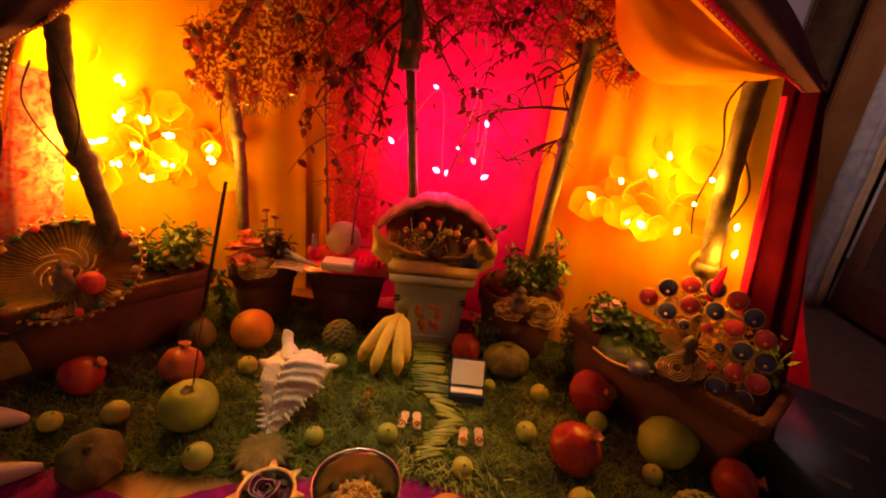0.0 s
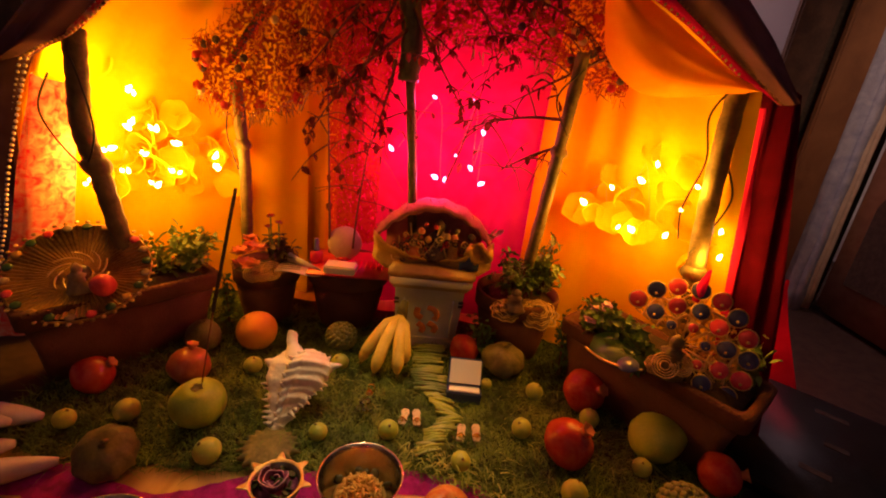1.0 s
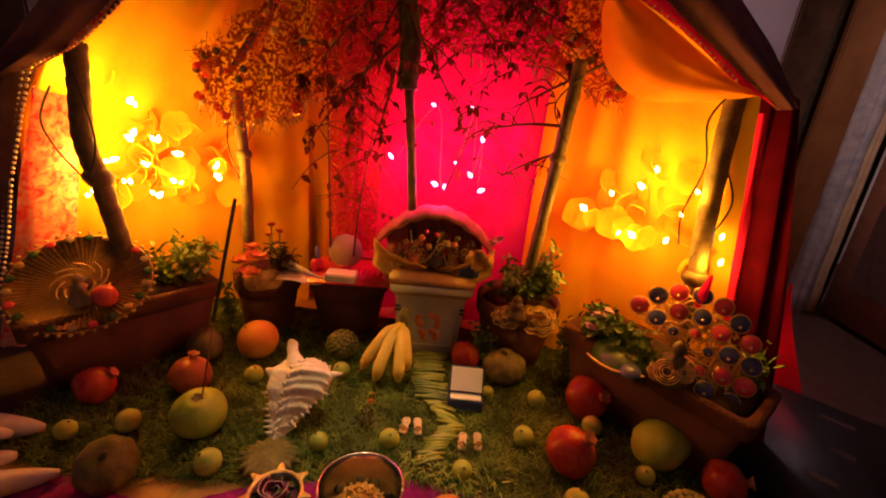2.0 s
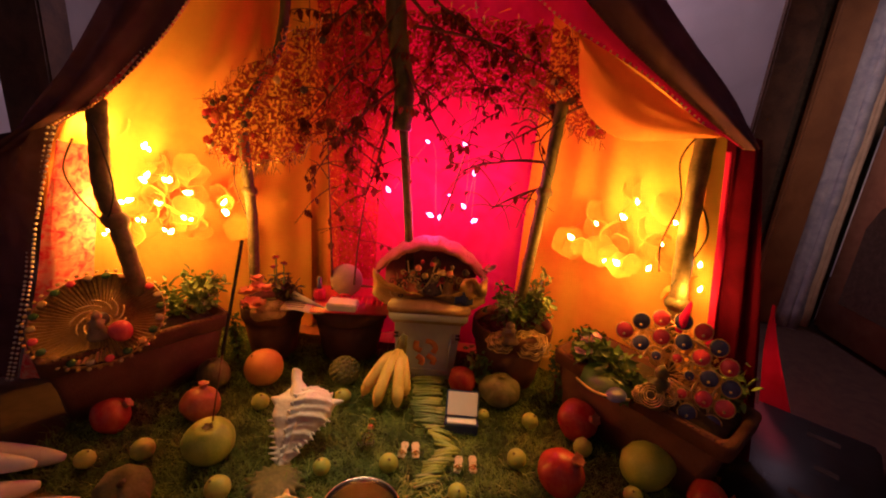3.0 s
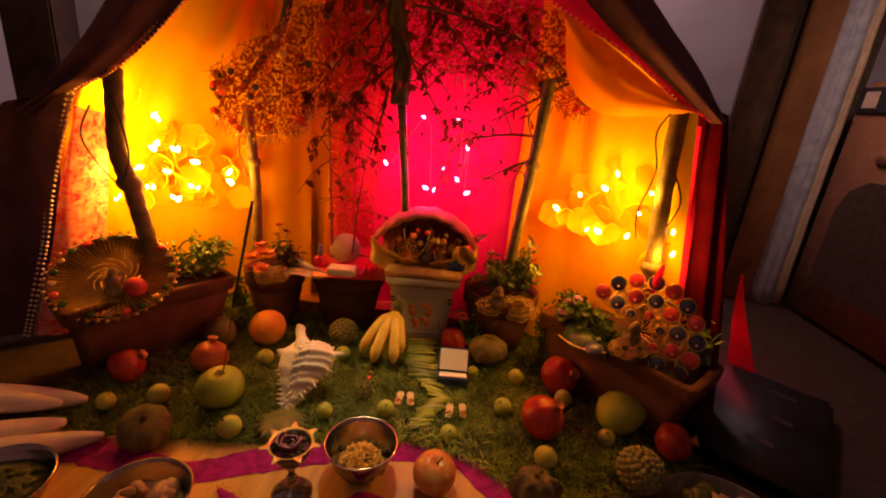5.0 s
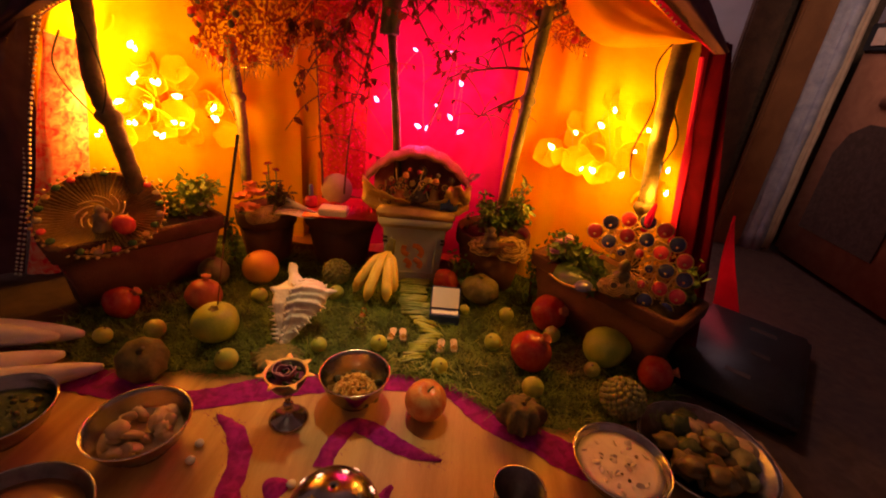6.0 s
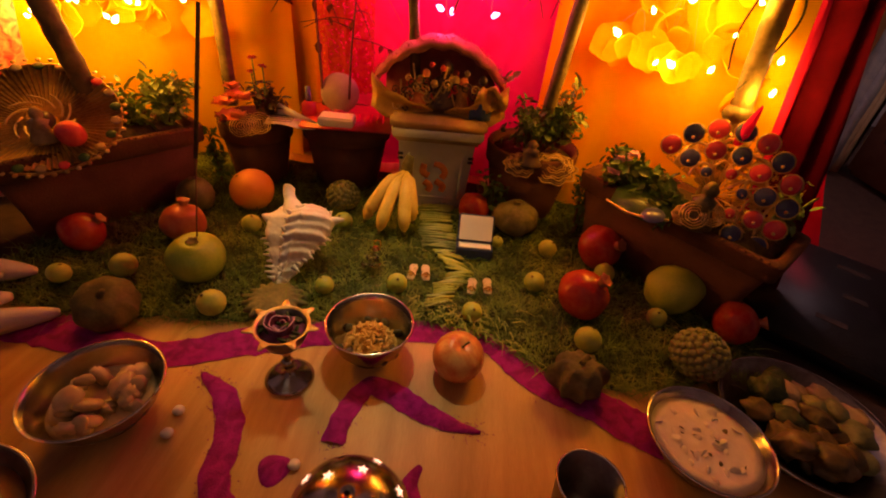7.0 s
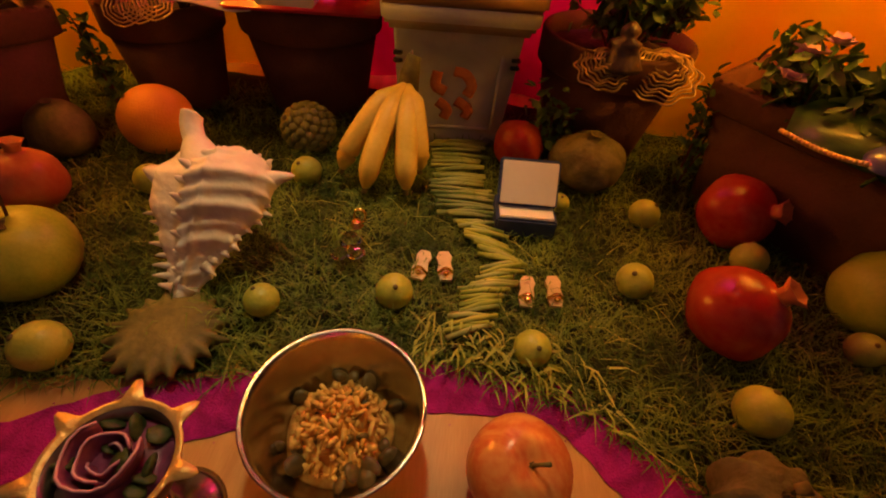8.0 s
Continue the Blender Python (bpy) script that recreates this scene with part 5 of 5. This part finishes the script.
def ribbed(name, x, y, r, ribs, squash, material, label, deep=.12, rx=0, ry=0, stalk=True):
    t = thing(name, pose(x, y, turf_z(x, y) - .003), label, "gourd")
    m = pose(0, 0, r * squash, rx, ry, 0)
    prof = [(r * math.sin(math.pi * i / 20), -r * squash * math.cos(math.pi * i / 20) * (1 - .25 * math.exp(-((20 - i) / 3.5) ** 2))) for i in range(21)]
    prof[0], prof[-1] = (0, prof[0][1]), (0, prof[-1][1])
    bm = lathe(prof, ribs * 6, lambda a, i: 1 - deep * abs(math.sin(ribs * a / 2 + .3 * math.sin(a))) ** .5 * (.4 + .6 * math.sin(math.pi * i / 20)))
    bmesh.ops.transform(bm, matrix=m, verts=bm.verts)
    part("skin", bm, material, t)
    if not stalk:
        part("eye", lathe([(0, r * squash * 1.55), (r * .12, r * squash * 1.62), (r * .16, r * squash * 1.5)], 10), SOIL, t)
        return
    bm = tube([m @ Vector((0, 0, r * squash * .72)), m @ Vector((.002, .002, r * squash * .95)), m @ Vector((.007, .002, r * squash * 1.1))], [.006, .004, .0045], 8)
    part("stem", bm, BANTIP, t)


ribbed("gourd", -.474, .438, .047, 9, .82, GOURD, "ribbed green gourd at the edge of the grass", .1, 20, 12)
ribbed("dried_gourd", -.247, .510, .058, 18, .21, GOURD, "flat brown ribbed dried seed head", .28, stalk=False)
ribbed("gourd", .243, .418, .048, 8, .78, AVOC, "dark deeply ribbed gourd at the edge of the grass", .38)


def banana_bunch():
    t = thing("banana_bunch", pose(-.078, .80, .012), "bunch of small yellow bananas against the pedestal", "banana")
    top = Vector((-.002, .045, .115))
    tips = [(-.072, -.040, .03), (-.036, -.070, .026), (.014, -.066, .028), (.026, -.030, .036)]
    for k, e in enumerate(tips):
        e = Vector(e)
        d = e - top
        out = Vector((d.x, d.y - .02, 0)).normalized() * .02
        line = curve_through([top, top.lerp(e, .3) + out * .8 + Vector((0, 0, .010)), top.lerp(e, .65) + out * 1.2, e], 6)
        n = len(line) - 1
        rad = [(.0055 if i < 3 else .0140 * min(1, (i - 1) / 4) * (1 - .0 * i)) if i < n - 4 else .0140 * max(.22, ((n - i) / 4.5) ** .6) for i in range(n + 1)]
        b = part("banana", tube(line, rad, 8), BANANA, t)
        part("blossom_end", tube([line[-1] - d.normalized() * .003, line[-1] + d.normalized() * .006], [.0042, .0035], 7), BANTIP, b)
    part("bunch_stem", tube([top + Vector((0, 0, -.012)), top + Vector((.002, .006, .012)), top + Vector((.006, .012, .03))], [.014, .012, .009], 10), BANTIP, t, "green-brown stalk")


banana_bunch()


def along(table, z):
    """The value at z of a line through (z, value) rows, eased between them."""
    for (z0, a), (z1, b) in zip(table, table[1:]):
        if z0 <= z <= z1:
            f = (z - z0) / (z1 - z0)
            return a + (b - a) * f * f * (3 - 2 * f)
    return table[-1][1]


def murex():
    """A large spined sea shell lying on the grass: its smooth lip to one side, a ridged body to the other."""
    zv = Vector((.03, .83, .56)).normalized()
    xv = zv.cross(Vector((0, 0, 1))).normalized()
    nv = xv.cross(zv)
    m = Matrix.Translation((-.272, .556, .012)) @ Matrix((xv, nv, zv)).transposed().to_4x4()
    t = thing("sea_shell", m, "large white spined murex sea shell on the grass", "shell")
    left = [(0, .004), (.03, -.002), (.06, -.014), (.09, -.028), (.118, -.030), (.14, -.018), (.155, .0)]
    right = [(0, .028), (.03, .044), (.06, .062), (.09, .082), (.115, .090), (.14, .076), (.155, .045)]
    deep = [(0, .012), (.03, .022), (.06, .036), (.09, .048), (.118, .052), (.14, .040), (.155, .018)]
    bm = bmesh.new()
    rings = []
    nu, na = 76, 72
    for i in range(nu + 1):
        z = .155 * i / nu
        l, r_, d = along(left, z), along(right, z), along(deep, z)
        row = []
        for k in range(na):
            a = 2 * math.pi * k / na
            c, sn = math.cos(a), math.sin(a)
            x = (l + r_) / 2 + (r_ - l) / 2 * c
            n = d * .55 * (1 + sn * (1.0 if sn > 0 else .8))
            front = max(0, sn)
            ridge = math.cos(2 * math.pi * (z * 62 - .35 * c))
            body = min(1, max(0, (c + .30) / .25))
            n += front * body * (.0019 * ridge + .0030 * math.exp(-((z - .118) / .012) ** 2))
            rib = math.exp(-((c + .22) / .09) ** 2) * front
            n += rib * (.006 + .003 * ridge)
            n -= front * (1 - body) * d * .22
            n += front * body * .006 * max(0, math.cos(7.5 * c - 1.2)) ** 6
            n += .0012 * noise.noise(Vector((x * 190, z * 190, 2)))
            edge = max(0, c) ** 6 * .0030 * max(0, ridge)
            row.append(bm.verts.new((x + edge, n, z + .010 * front * (c - .2))))
        rings.append(row)
    for a, b in zip(rings, rings[1:]):
        for k in range(na):
            bm.faces.new((a[k], a[(k + 1) % na], b[(k + 1) % na], b[k]))
    bm.faces.new(rings[0][::-1])
    bm.faces.new(rings[-1])
    part("whorls", bm, SHELL, t)
    r = random.Random(9)

    def spike(name, q, d, length, thick):
        q, d = Vector(q), Vector(d).normalized()
        line = curve_through([q - d * length * .5, q, q + d * length * .5 + Vector((0, .002, 0)), q + d * length], 4)
        n = len(line) - 1
        part(name, tube(line, [thick * (1 - .9 * (i / n) ** 1.3) for i in range(n + 1)], 9), SHELL, t)

    # the spire, a blunt finger at the top
    finger = curve_through([(.016, .022, .125), (.004, .028, .147), (-.005, .031, .165), (-.007, .033, .176), (-.006, .034, .182)], 5)
    part("spire", tube(finger, [max(.0105, .026 - .0022 * i) if i < 17 else .0105 - .0023 * (i - 17) for i in range(len(finger))], 14), SHELL, t)
    spike("horn", (-.024, .026, .112), (-.9, .1, .25), .019, .015)
    spike("horn", (.082, .026, .124), (1, .1, .28), .026, .013)
    for k in range(8):
        z = .008 + .0098 * k
        spike("spine", (along(left, z) + .002, .014 + .05 * z, z), (-1, .12 + r.uniform(-.2, .2), .05 - .03 * k + r.uniform(-.2, .2)), r.uniform(.008, .018), .0046)
    for k in range(9):
        z = .030 + .0088 * k
        spike("spine", (along(right, z) - .003, .016 + .06 * z, z), (1, .1 + r.uniform(-.2, .2), -.55 + .05 * k + r.uniform(-.25, .25)), r.uniform(.006, .013), .0058)
    for k in range(5):
        x = .026 + .013 * k
        spike("spine", (x + r.uniform(-.004, .004), .022, .148 - .25 * abs(x - .045)), (.3 * (k - 2), .15, 1), r.uniform(.005, .010), .0062)
    for k in range(7):
        z = .024 + .016 * k
        l, r_ = along(left, z), along(right, z)
        spike("spine", ((l + r_) / 2 - (r_ - l) * .12, along(deep, z) * 1.06, z), (-.5, .8, .1), .007, .0045)
    spike("canal", (.020, .012, .004), (-.35, .15, -1), .012, .010)


murex()


def radish(p, q, r, label):
    p, q = Vector(p), Vector(q)
    t = thing("radish", Matrix.Translation(p), label, "radish", "white radishes")
    d = q - p
    pts = curve_through([Vector((0, 0, 0)), d * .3 + Vector((0, 0, .004)), d * .65 + Vector((.004, .004, 0)), d], 7)
    n = len(pts) - 1
    part("root", tube(pts, [r * (.75 + .25 * math.sin(min(1, i / 5) * 1.57)) * (1 if i < n * .45 else max(.22, 1 - ((i - n * .45) / (n * .55)) ** 2.2 * .8)) for i in range(n + 1)], 16), RADISH, t)
    part("crown", tube([-d.normalized() * .012, d.normalized() * .006], [r * .45, r * .72], 10), LEAF, t, "cut green top")


radish((-0.975, 0.431, .024), (-0.637, 0.495, .030), .030, "long white radish lying beside the grass")
radish((-0.864, 0.292, .022), (-0.631, 0.442, .022), .027, "long white radish lying on the board")
radish((-0.847, 0.257, .021), (-0.545, 0.426, .018), .027, "long white radish lying on the board")
radish((-0.975, 0.386, .055), (-0.646, 0.454, .052), .025, "long white radish on top of the others")


# ---- incense ----
t = thing("incense_stick", pose(-.393, .556, .085), "dark incense stick stuck in a guava", "incense")
part("stick", tube([(0, 0, -.02), (.018, .028, .14)], .0013, 6), TWIG, t)
part("paste", tube([(.018, .028, .14), (.045, .072, .352)], [.0032, .003], 8), WAX, t, "black incense paste")


# ---- path of cut beans ----
t = thing("bean_path", pose(0, 0, 0), "path of pale green cut beans leading to the shrine", "bean path")
line = curve_through([(-.005, .885, 0), (-.003, .80, 0), (.012, .735, 0), (.04, .68, 0), (.058, .64, 0), (.036, .59, 0), (.022, .545, 0)], 12)
r = random.Random(12)
for i in range(0, 60):
    p = line[int(i * (len(line) - 1) / 60)]
    ln = (.078 if p.y > .72 else .052 if p.y > .6 else .046) * r.uniform(.85, 1.1)
    a = radians((8 if p.y > .7 else -14 if p.y > .64 else 18) + r.uniform(-9, 9))
    d = Vector((math.cos(a), math.sin(a), r.uniform(-.05, .05))) * ln * .5
    c = Vector((p.x + r.uniform(-.004, .004), p.y, turf_z(p.x, p.y) + .013 + r.uniform(0, .003)))
    part("bean", tube([c - d, c + Vector((0, .001, .001)), c + d], [.0026, .0032, .0024], 6), BEAN if p.y > .7 or r.random() < .4 else STRAW, t)


# ---- small things in the grass ----
t = thing("gift_box", pose(.083, .722, .018, 0, 0, 3), "small open blue box with a white inside", "box")
part("tray", box(.072, .05, .026, .002, (0, 0, .013)), BLUE, t, smooth=False)
part("lining", box(.064, .042, .004, .001, (0, -.001, .027)), WHITEC, t, "white card lining", smooth=False)
lid = part("lid", box(.072, .056, .006, .002, (0, .028, .003), pose(0, .0, .028, 52, 0, 0)), BLUE, t, smooth=False)
part("lid_lining", box(.066, .050, .003, .001, (0, .028, .0072), pose(0, -.001, .028, 52, 0, 0)), WHITEC, lid, "white card lining", smooth=False)


def sandal(x, y, rz):
    t = thing("miniature_sandal", pose(x, y, turf_z(x, y) + .010, 12, 0, rz), "tiny gilded wooden sandal in the grass", "sandal", "tiny sandals")
    out = [(-.006, -.017), (.006, -.017), (.0085, -.006), (.0065, .004), (.0085, .012), (.005, .019), (-.005, .019), (-.0085, .012), (-.0065, .004), (-.0085, -.006)]
    bm = slab([(px, py, 0) for px, py in out], (0, 0, .004))
    part("sole", bm, SANDALM, t, smooth=False)
    part("toe_strap", tube(curve_through([(-.008, -.008, .003), (0, -.007, .011), (.008, -.008, .003)], 5), .0018, 6), GOLD, t)
    part("toe_knob", ball(.003, 1, 0, 10), GOLD, t).location = (0, -.011, .004)


for x, y, rz in ((-.030, .622, -8), (-.005, .625, 10), (.083, .605, -3), (.112, .609, 6)):
    sandal(x, y, rz)
t = thing("crystal_charm", pose(-.108, .632, .028) @ Matrix.Diagonal((1.35, 1.35, 1.35, 1)), "small crystal charm with a gilt loop", "charm")
for k, (x, y, z, s) in enumerate([(0, 0, .006, .009), (.006, -.01, .004, .008), (-.006, -.012, .003, .007), (.002, .014, .012, .006)]):
    bm = lathe([(0, -s * .8), (s, 0), (s * .6, s * .7), (0, s * .8)], 7)
    bmesh.ops.translate(bm, vec=(x, y, z + s * .5), verts=bm.verts)
    part("crystal", bm, GOLD if k == 3 else CRYSTAL, t, smooth=False)
part("loop", tube([(.003 + .005 * math.cos(a * .6), .022, .018 + .007 * math.sin(a * .6)) for a in range(12)], .0011, 5), GOLD, t)


# ---- vessels on the board ----
def bowl(name, x, y, r, h, label, steel=STEEL, foot=.5, tilt=(0, 0)):
    t = thing(name, pose(x, y, 0.001, tilt[0], tilt[1], 0), label, name)
    prof = [(0, 0), (r * foot, 0), (r * foot * 1.02, .004), (r * .80, h * .42), (r * .96, h * .85), (r, h), (r * .985, h + .0015), (r * .965, h), (r * .93, h * .85), (r * .77, h * .44), (r * foot * .9, .006), (0, .005)]
    part("body", lathe(prof, 48), steel, t)
    part("rolled_rim", tube([(r * math.cos(a * 6.28318 / 48), r * math.sin(a * 6.28318 / 48), h) for a in range(49)], .0014, 6), RIMST, t)
    return t


def heap(name, parent, r, z, n, size, material, seed, flat=.5, rise=.02, label="", chunk=False, slim=1.0):
    """Many small pieces heaped in a vessel."""
    q = random.Random(seed)
    for k in range(n):
        a, d = q.uniform(0, 6.28), r * math.sqrt(q.random())
        s = q.uniform(*size)
        bm = box(s * q.uniform(1.2, 2.2) * slim, s * q.uniform(1, 1.7) / slim, s * q.uniform(.7, 1.2) / slim, s * .22 / slim) if chunk else ball(s, flat, .4, 10, .9 / s, k)
        bmesh.ops.transform(bm, matrix=Matrix.Translation((d * math.cos(a), d * math.sin(a), z + rise * (1 - (d / r) ** 2) * q.random())) @ any_turn(q).to_matrix().to_4x4(), verts=bm.verts)
        part(name, bm, material, parent, label)


b = bowl("bowl", -.070, .440, .064, .066, "steel bowl of golden puffed grain")
part("grain_bed", lathe([(0, .040), (.018, .034), (.034, .026), (.044, .018), (0, .016)], 28, lambda a, i: 1 + .05 * math.sin(5 * a)), RICE, b)
heap("grain", b, .036, .027, 295, (.0024, .0050), RICE, 3, .4, .026, chunk=True, slim=1.5)
heap("toasted_piece", b, .046, .022, 26, (.005, .009), STEWED, 4, .6, .016, "dark toasted clump")
b = bowl("bowl", -.372, .287, .074, .055, "oval steel bowl of cooked vegetable pieces", tilt=(0, 0), foot=.55)
part("sauce", lathe([(0, .03), (.05, .028), (.06, .024), (0, .02)], 28), POTATO, b)
heap("vegetable_piece", b, .048, .030, 20, (.010, .017), POTATO, 5, .6, .024, chunk=True)
heap("vegetable_piece", b, .040, .034, 9, (.011, .017), SLICE, 6, .5, .022)
b = bowl("bowl", -.590, .275, .078, .055, "steel bowl of dark cooked greens")
part("greens_bed", lathe([(0, .044), (.04, .042), (.066, .036), (0, .03)], 36, lambda a, i: 1 + .04 * math.sin(9 * a)), GREENS, b)
heap("green_leafy_piece", b, .055, .036, 60, (.005, .010), GREENS, 7, .35, .012, chunk=True)
b = bowl("bowl", -.42, .115, .092, .05, "wide dark steel bowl of brown sauce", STEELR)
part("sauce", lathe([(0, .036), (.05, .0355), (.083, .034), (0, .03)], 40), RIMBR, b, "smooth brown sauce")
b = bowl("bowl", .398, .335, .078, .045, "steel bowl of white curd with dark flecks", foot=.6)
part("curd", lathe([(0, .034), (.03, .035), (.055, .0335), (.072, .034), (0, .02)], 40, lambda a, i: 1 + .01 * math.sin(7 * a)), CURD, b, "lumpy white curd")
heap("seed_fleck", b, .05, .0345, 9, (.0022, .004), BANTIP, 9, .3, .001)
heap("curd_lump", b, .06, .0325, 30, (.004, .008), CURD, 10, .25, .0015)


def goblet():
    t = thing("goblet", pose(-.172, .375, .001), "silver footed goblet with a scalloped gilt rim", "goblet")
    part("foot", lathe([(0, 0), (.033, 0), (.034, .002), (.028, .006), (.012, .012), (.007, .022), (.006, .03), (.0095, .035), (.006, .04), (0, .04)], 36), STEEL, t)
    part("stem", lathe([(.005, .038), (.0055, .05), (.009, .056), (.0055, .062), (.006, .068), (0, .07)], 20), STEEL, t)
    part("cup", lathe([(0, .066), (.01, .067), (.024, .076), (.031, .09), (.034, .104), (.032, .104), (.028, .09), (.02, .078), (0, .072)], 36), STEELR, t)
    part("scalloped_rim", lathe([(.033, .103), (.0345, .1045), (.0365, .106), (.036, .107), (.034, .1062), (.032, .105)], 120, lambda a, i: 1 + (.36 * max(0, math.cos(7 * a)) ** 3 if i in (2, 3) else 0)), BRASSY, t, "gilt points round the rim")
    q = random.Random(31)
    heap("dried_petal", t, .027, .096, 14, (.005, .009), GREENS, 17, .35, .004, "dark dried leaf")
    for k, (rad, high, turn) in enumerate(((.019, .018, 2.2), (.013, .014, .4), (.008, .010, 3.6))):
        wall = [[Vector((-.004 + rad * (.72 + .28 * j / 4) * math.cos(turn + .36 * i), .002 + rad * (.72 + .28 * j / 4) * math.sin(turn + .36 * i), .094 + high * j / 4 + .002 * math.sin(i * 1.3))) for i in range(14)] for j in range(5)]
        petal = part("petal", sheet(wall, .0012), PURPLE, t, "curled purple petal")
        part("petal_edge", tube(wall[-1], .0008, 6), LILAC, petal, "pale pink edge")
    part("petal_bed", lathe([(0, .098), (.02, .097), (.03, .094), (0, .085)], 20), PURPLE, t)


goblet()


def star_lantern():
    """A steel ball with star-shaped holes and a lit candle in it."""
    R = .062
    t = thing("star_lantern", pose(-.032, .170, .001), "polished steel ball lantern with star cut-outs and lit candle", "lantern")
    part("ball", lathe([(.03, 0), (.031, .004), (.04, .012)] + [(R * math.sin(a), .062 - R * math.cos(a)) for a in [.75 + (3.10 - .75) * i / 22 for i in range(23)]] +
         [((R - .002) * math.sin(a), .062 - (R - .002) * math.cos(a)) for a in [3.10 - (3.10 - .75) * i / 22 for i in range(23)]] + [(.03, .012), (.028, 0)], 64), STEEL, t)
    for row, (el, n, s) in enumerate(((64, 5, .0062), (38, 8, .0068), (10, 9, .0068), (-16, 9, .0068), (-40, 7, .0062))):
        for k in range(n):
            a = 2 * math.pi * (k + .5 * (row % 2)) / n
            d = Vector((math.cos(radians(el)) * math.cos(a), math.cos(radians(el)) * math.sin(a), math.sin(radians(el))))
            bm = bmesh.new()
            bm.faces.new([bm.verts.new(((s if j % 2 == 0 else s * .45) * math.cos(j * math.pi / 5), (s if j % 2 == 0 else s * .45) * math.sin(j * math.pi / 5), 0)) for j in range(10)])
            bmesh.ops.transform(bm, matrix=Matrix.Translation(Vector((0, 0, .062)) + d * (R + .0006)) @ d.to_track_quat("Z", "Y").to_matrix().to_4x4(), verts=bm.verts)
            lit = (row + k) % 3 != 0
            part("star_opening", bm, FLAME if lit else BRASSY, t, "star opening lit by the candle" if lit else "star opening", smooth=False)
    part("candle", lathe([(0, .012), (.018, .012), (.018, .03), (0, .03)], 20), WHITEC, t)


star_lantern()
t = thing("tumbler", pose(.214, .236, .001), "plain steel tumbler, empty", "tumbler")
part("body", lathe([(0, 0), (.026, 0), (.028, .004), (.036, .075), (.0372, .0765), (.0352, .0755), (.027, .006), (0, .005)], 40), STEELR, t)
part("rolled_rim", tube([(.0366 * math.cos(a * 6.28318 / 40), .0366 * math.sin(a * 6.28318 / 40), .076) for a in range(41)], .0014, 6), RIMST, t)


def platter():
    t = thing("platter", pose(.572, .398, .001, 0, 0, 0) @ Matrix.Diagonal((.87, .87, .9, 1)), "wide steel platter of cut fruit", "platter")
    part("dish", lathe([(0, .002), (.10, .002), (.112, .006), (.128, .026), (.134, .028), (.132, .030), (.124, .027), (.108, .008), (0, .005)], 56), STEELR, t)
    part("rolled_rim", tube([(.133 * math.cos(a * 6.28318 / 56), .133 * math.sin(a * 6.28318 / 56), .029) for a in range(57)], .0016, 6), RIMST, t)
    r = random.Random(15)
    for k in range(22):
        a, d = k * 2.4, .090 * math.sqrt((k + .5) / 22)
        bm = ball(r.uniform(.018, .030), r.uniform(.55, .8), .5, 20, 70, k)
        bmesh.ops.transform(bm, matrix=Matrix.Translation((d * math.cos(a), d * math.sin(a), .006 + r.uniform(0, .014))) @ Euler((r.uniform(-.5, .5), r.uniform(-.5, .5), a)).to_matrix().to_4x4(), verts=bm.verts)
        part("fruit_piece", bm, (STEWED, SLICE, STEWED, CUSTARD, GREENS)[k % 5], t)


platter()

# ---- black case on the carpet ----
t = thing("black_case", pose(.826, .72, -.017, 0, 0, -38), "flat black leatherette case lying on the carpet", "case")
part("case_body", box(.25, .42, .05, .012, (0, 0, .027)), BLACK, t)
part("lid_seam", box(.254, .424, .003, .001, (0, 0, .034)), GRILLE, t)
for k, (x, y, w) in enumerate(((.02, .13, .06), (0, -.12, .05), (.03, 0, .04))):
    part("label_bar", box(w, .018, .001, 0, (x, y, .0525)), GRILLE, t, "faded unreadable mark", smooth=False)
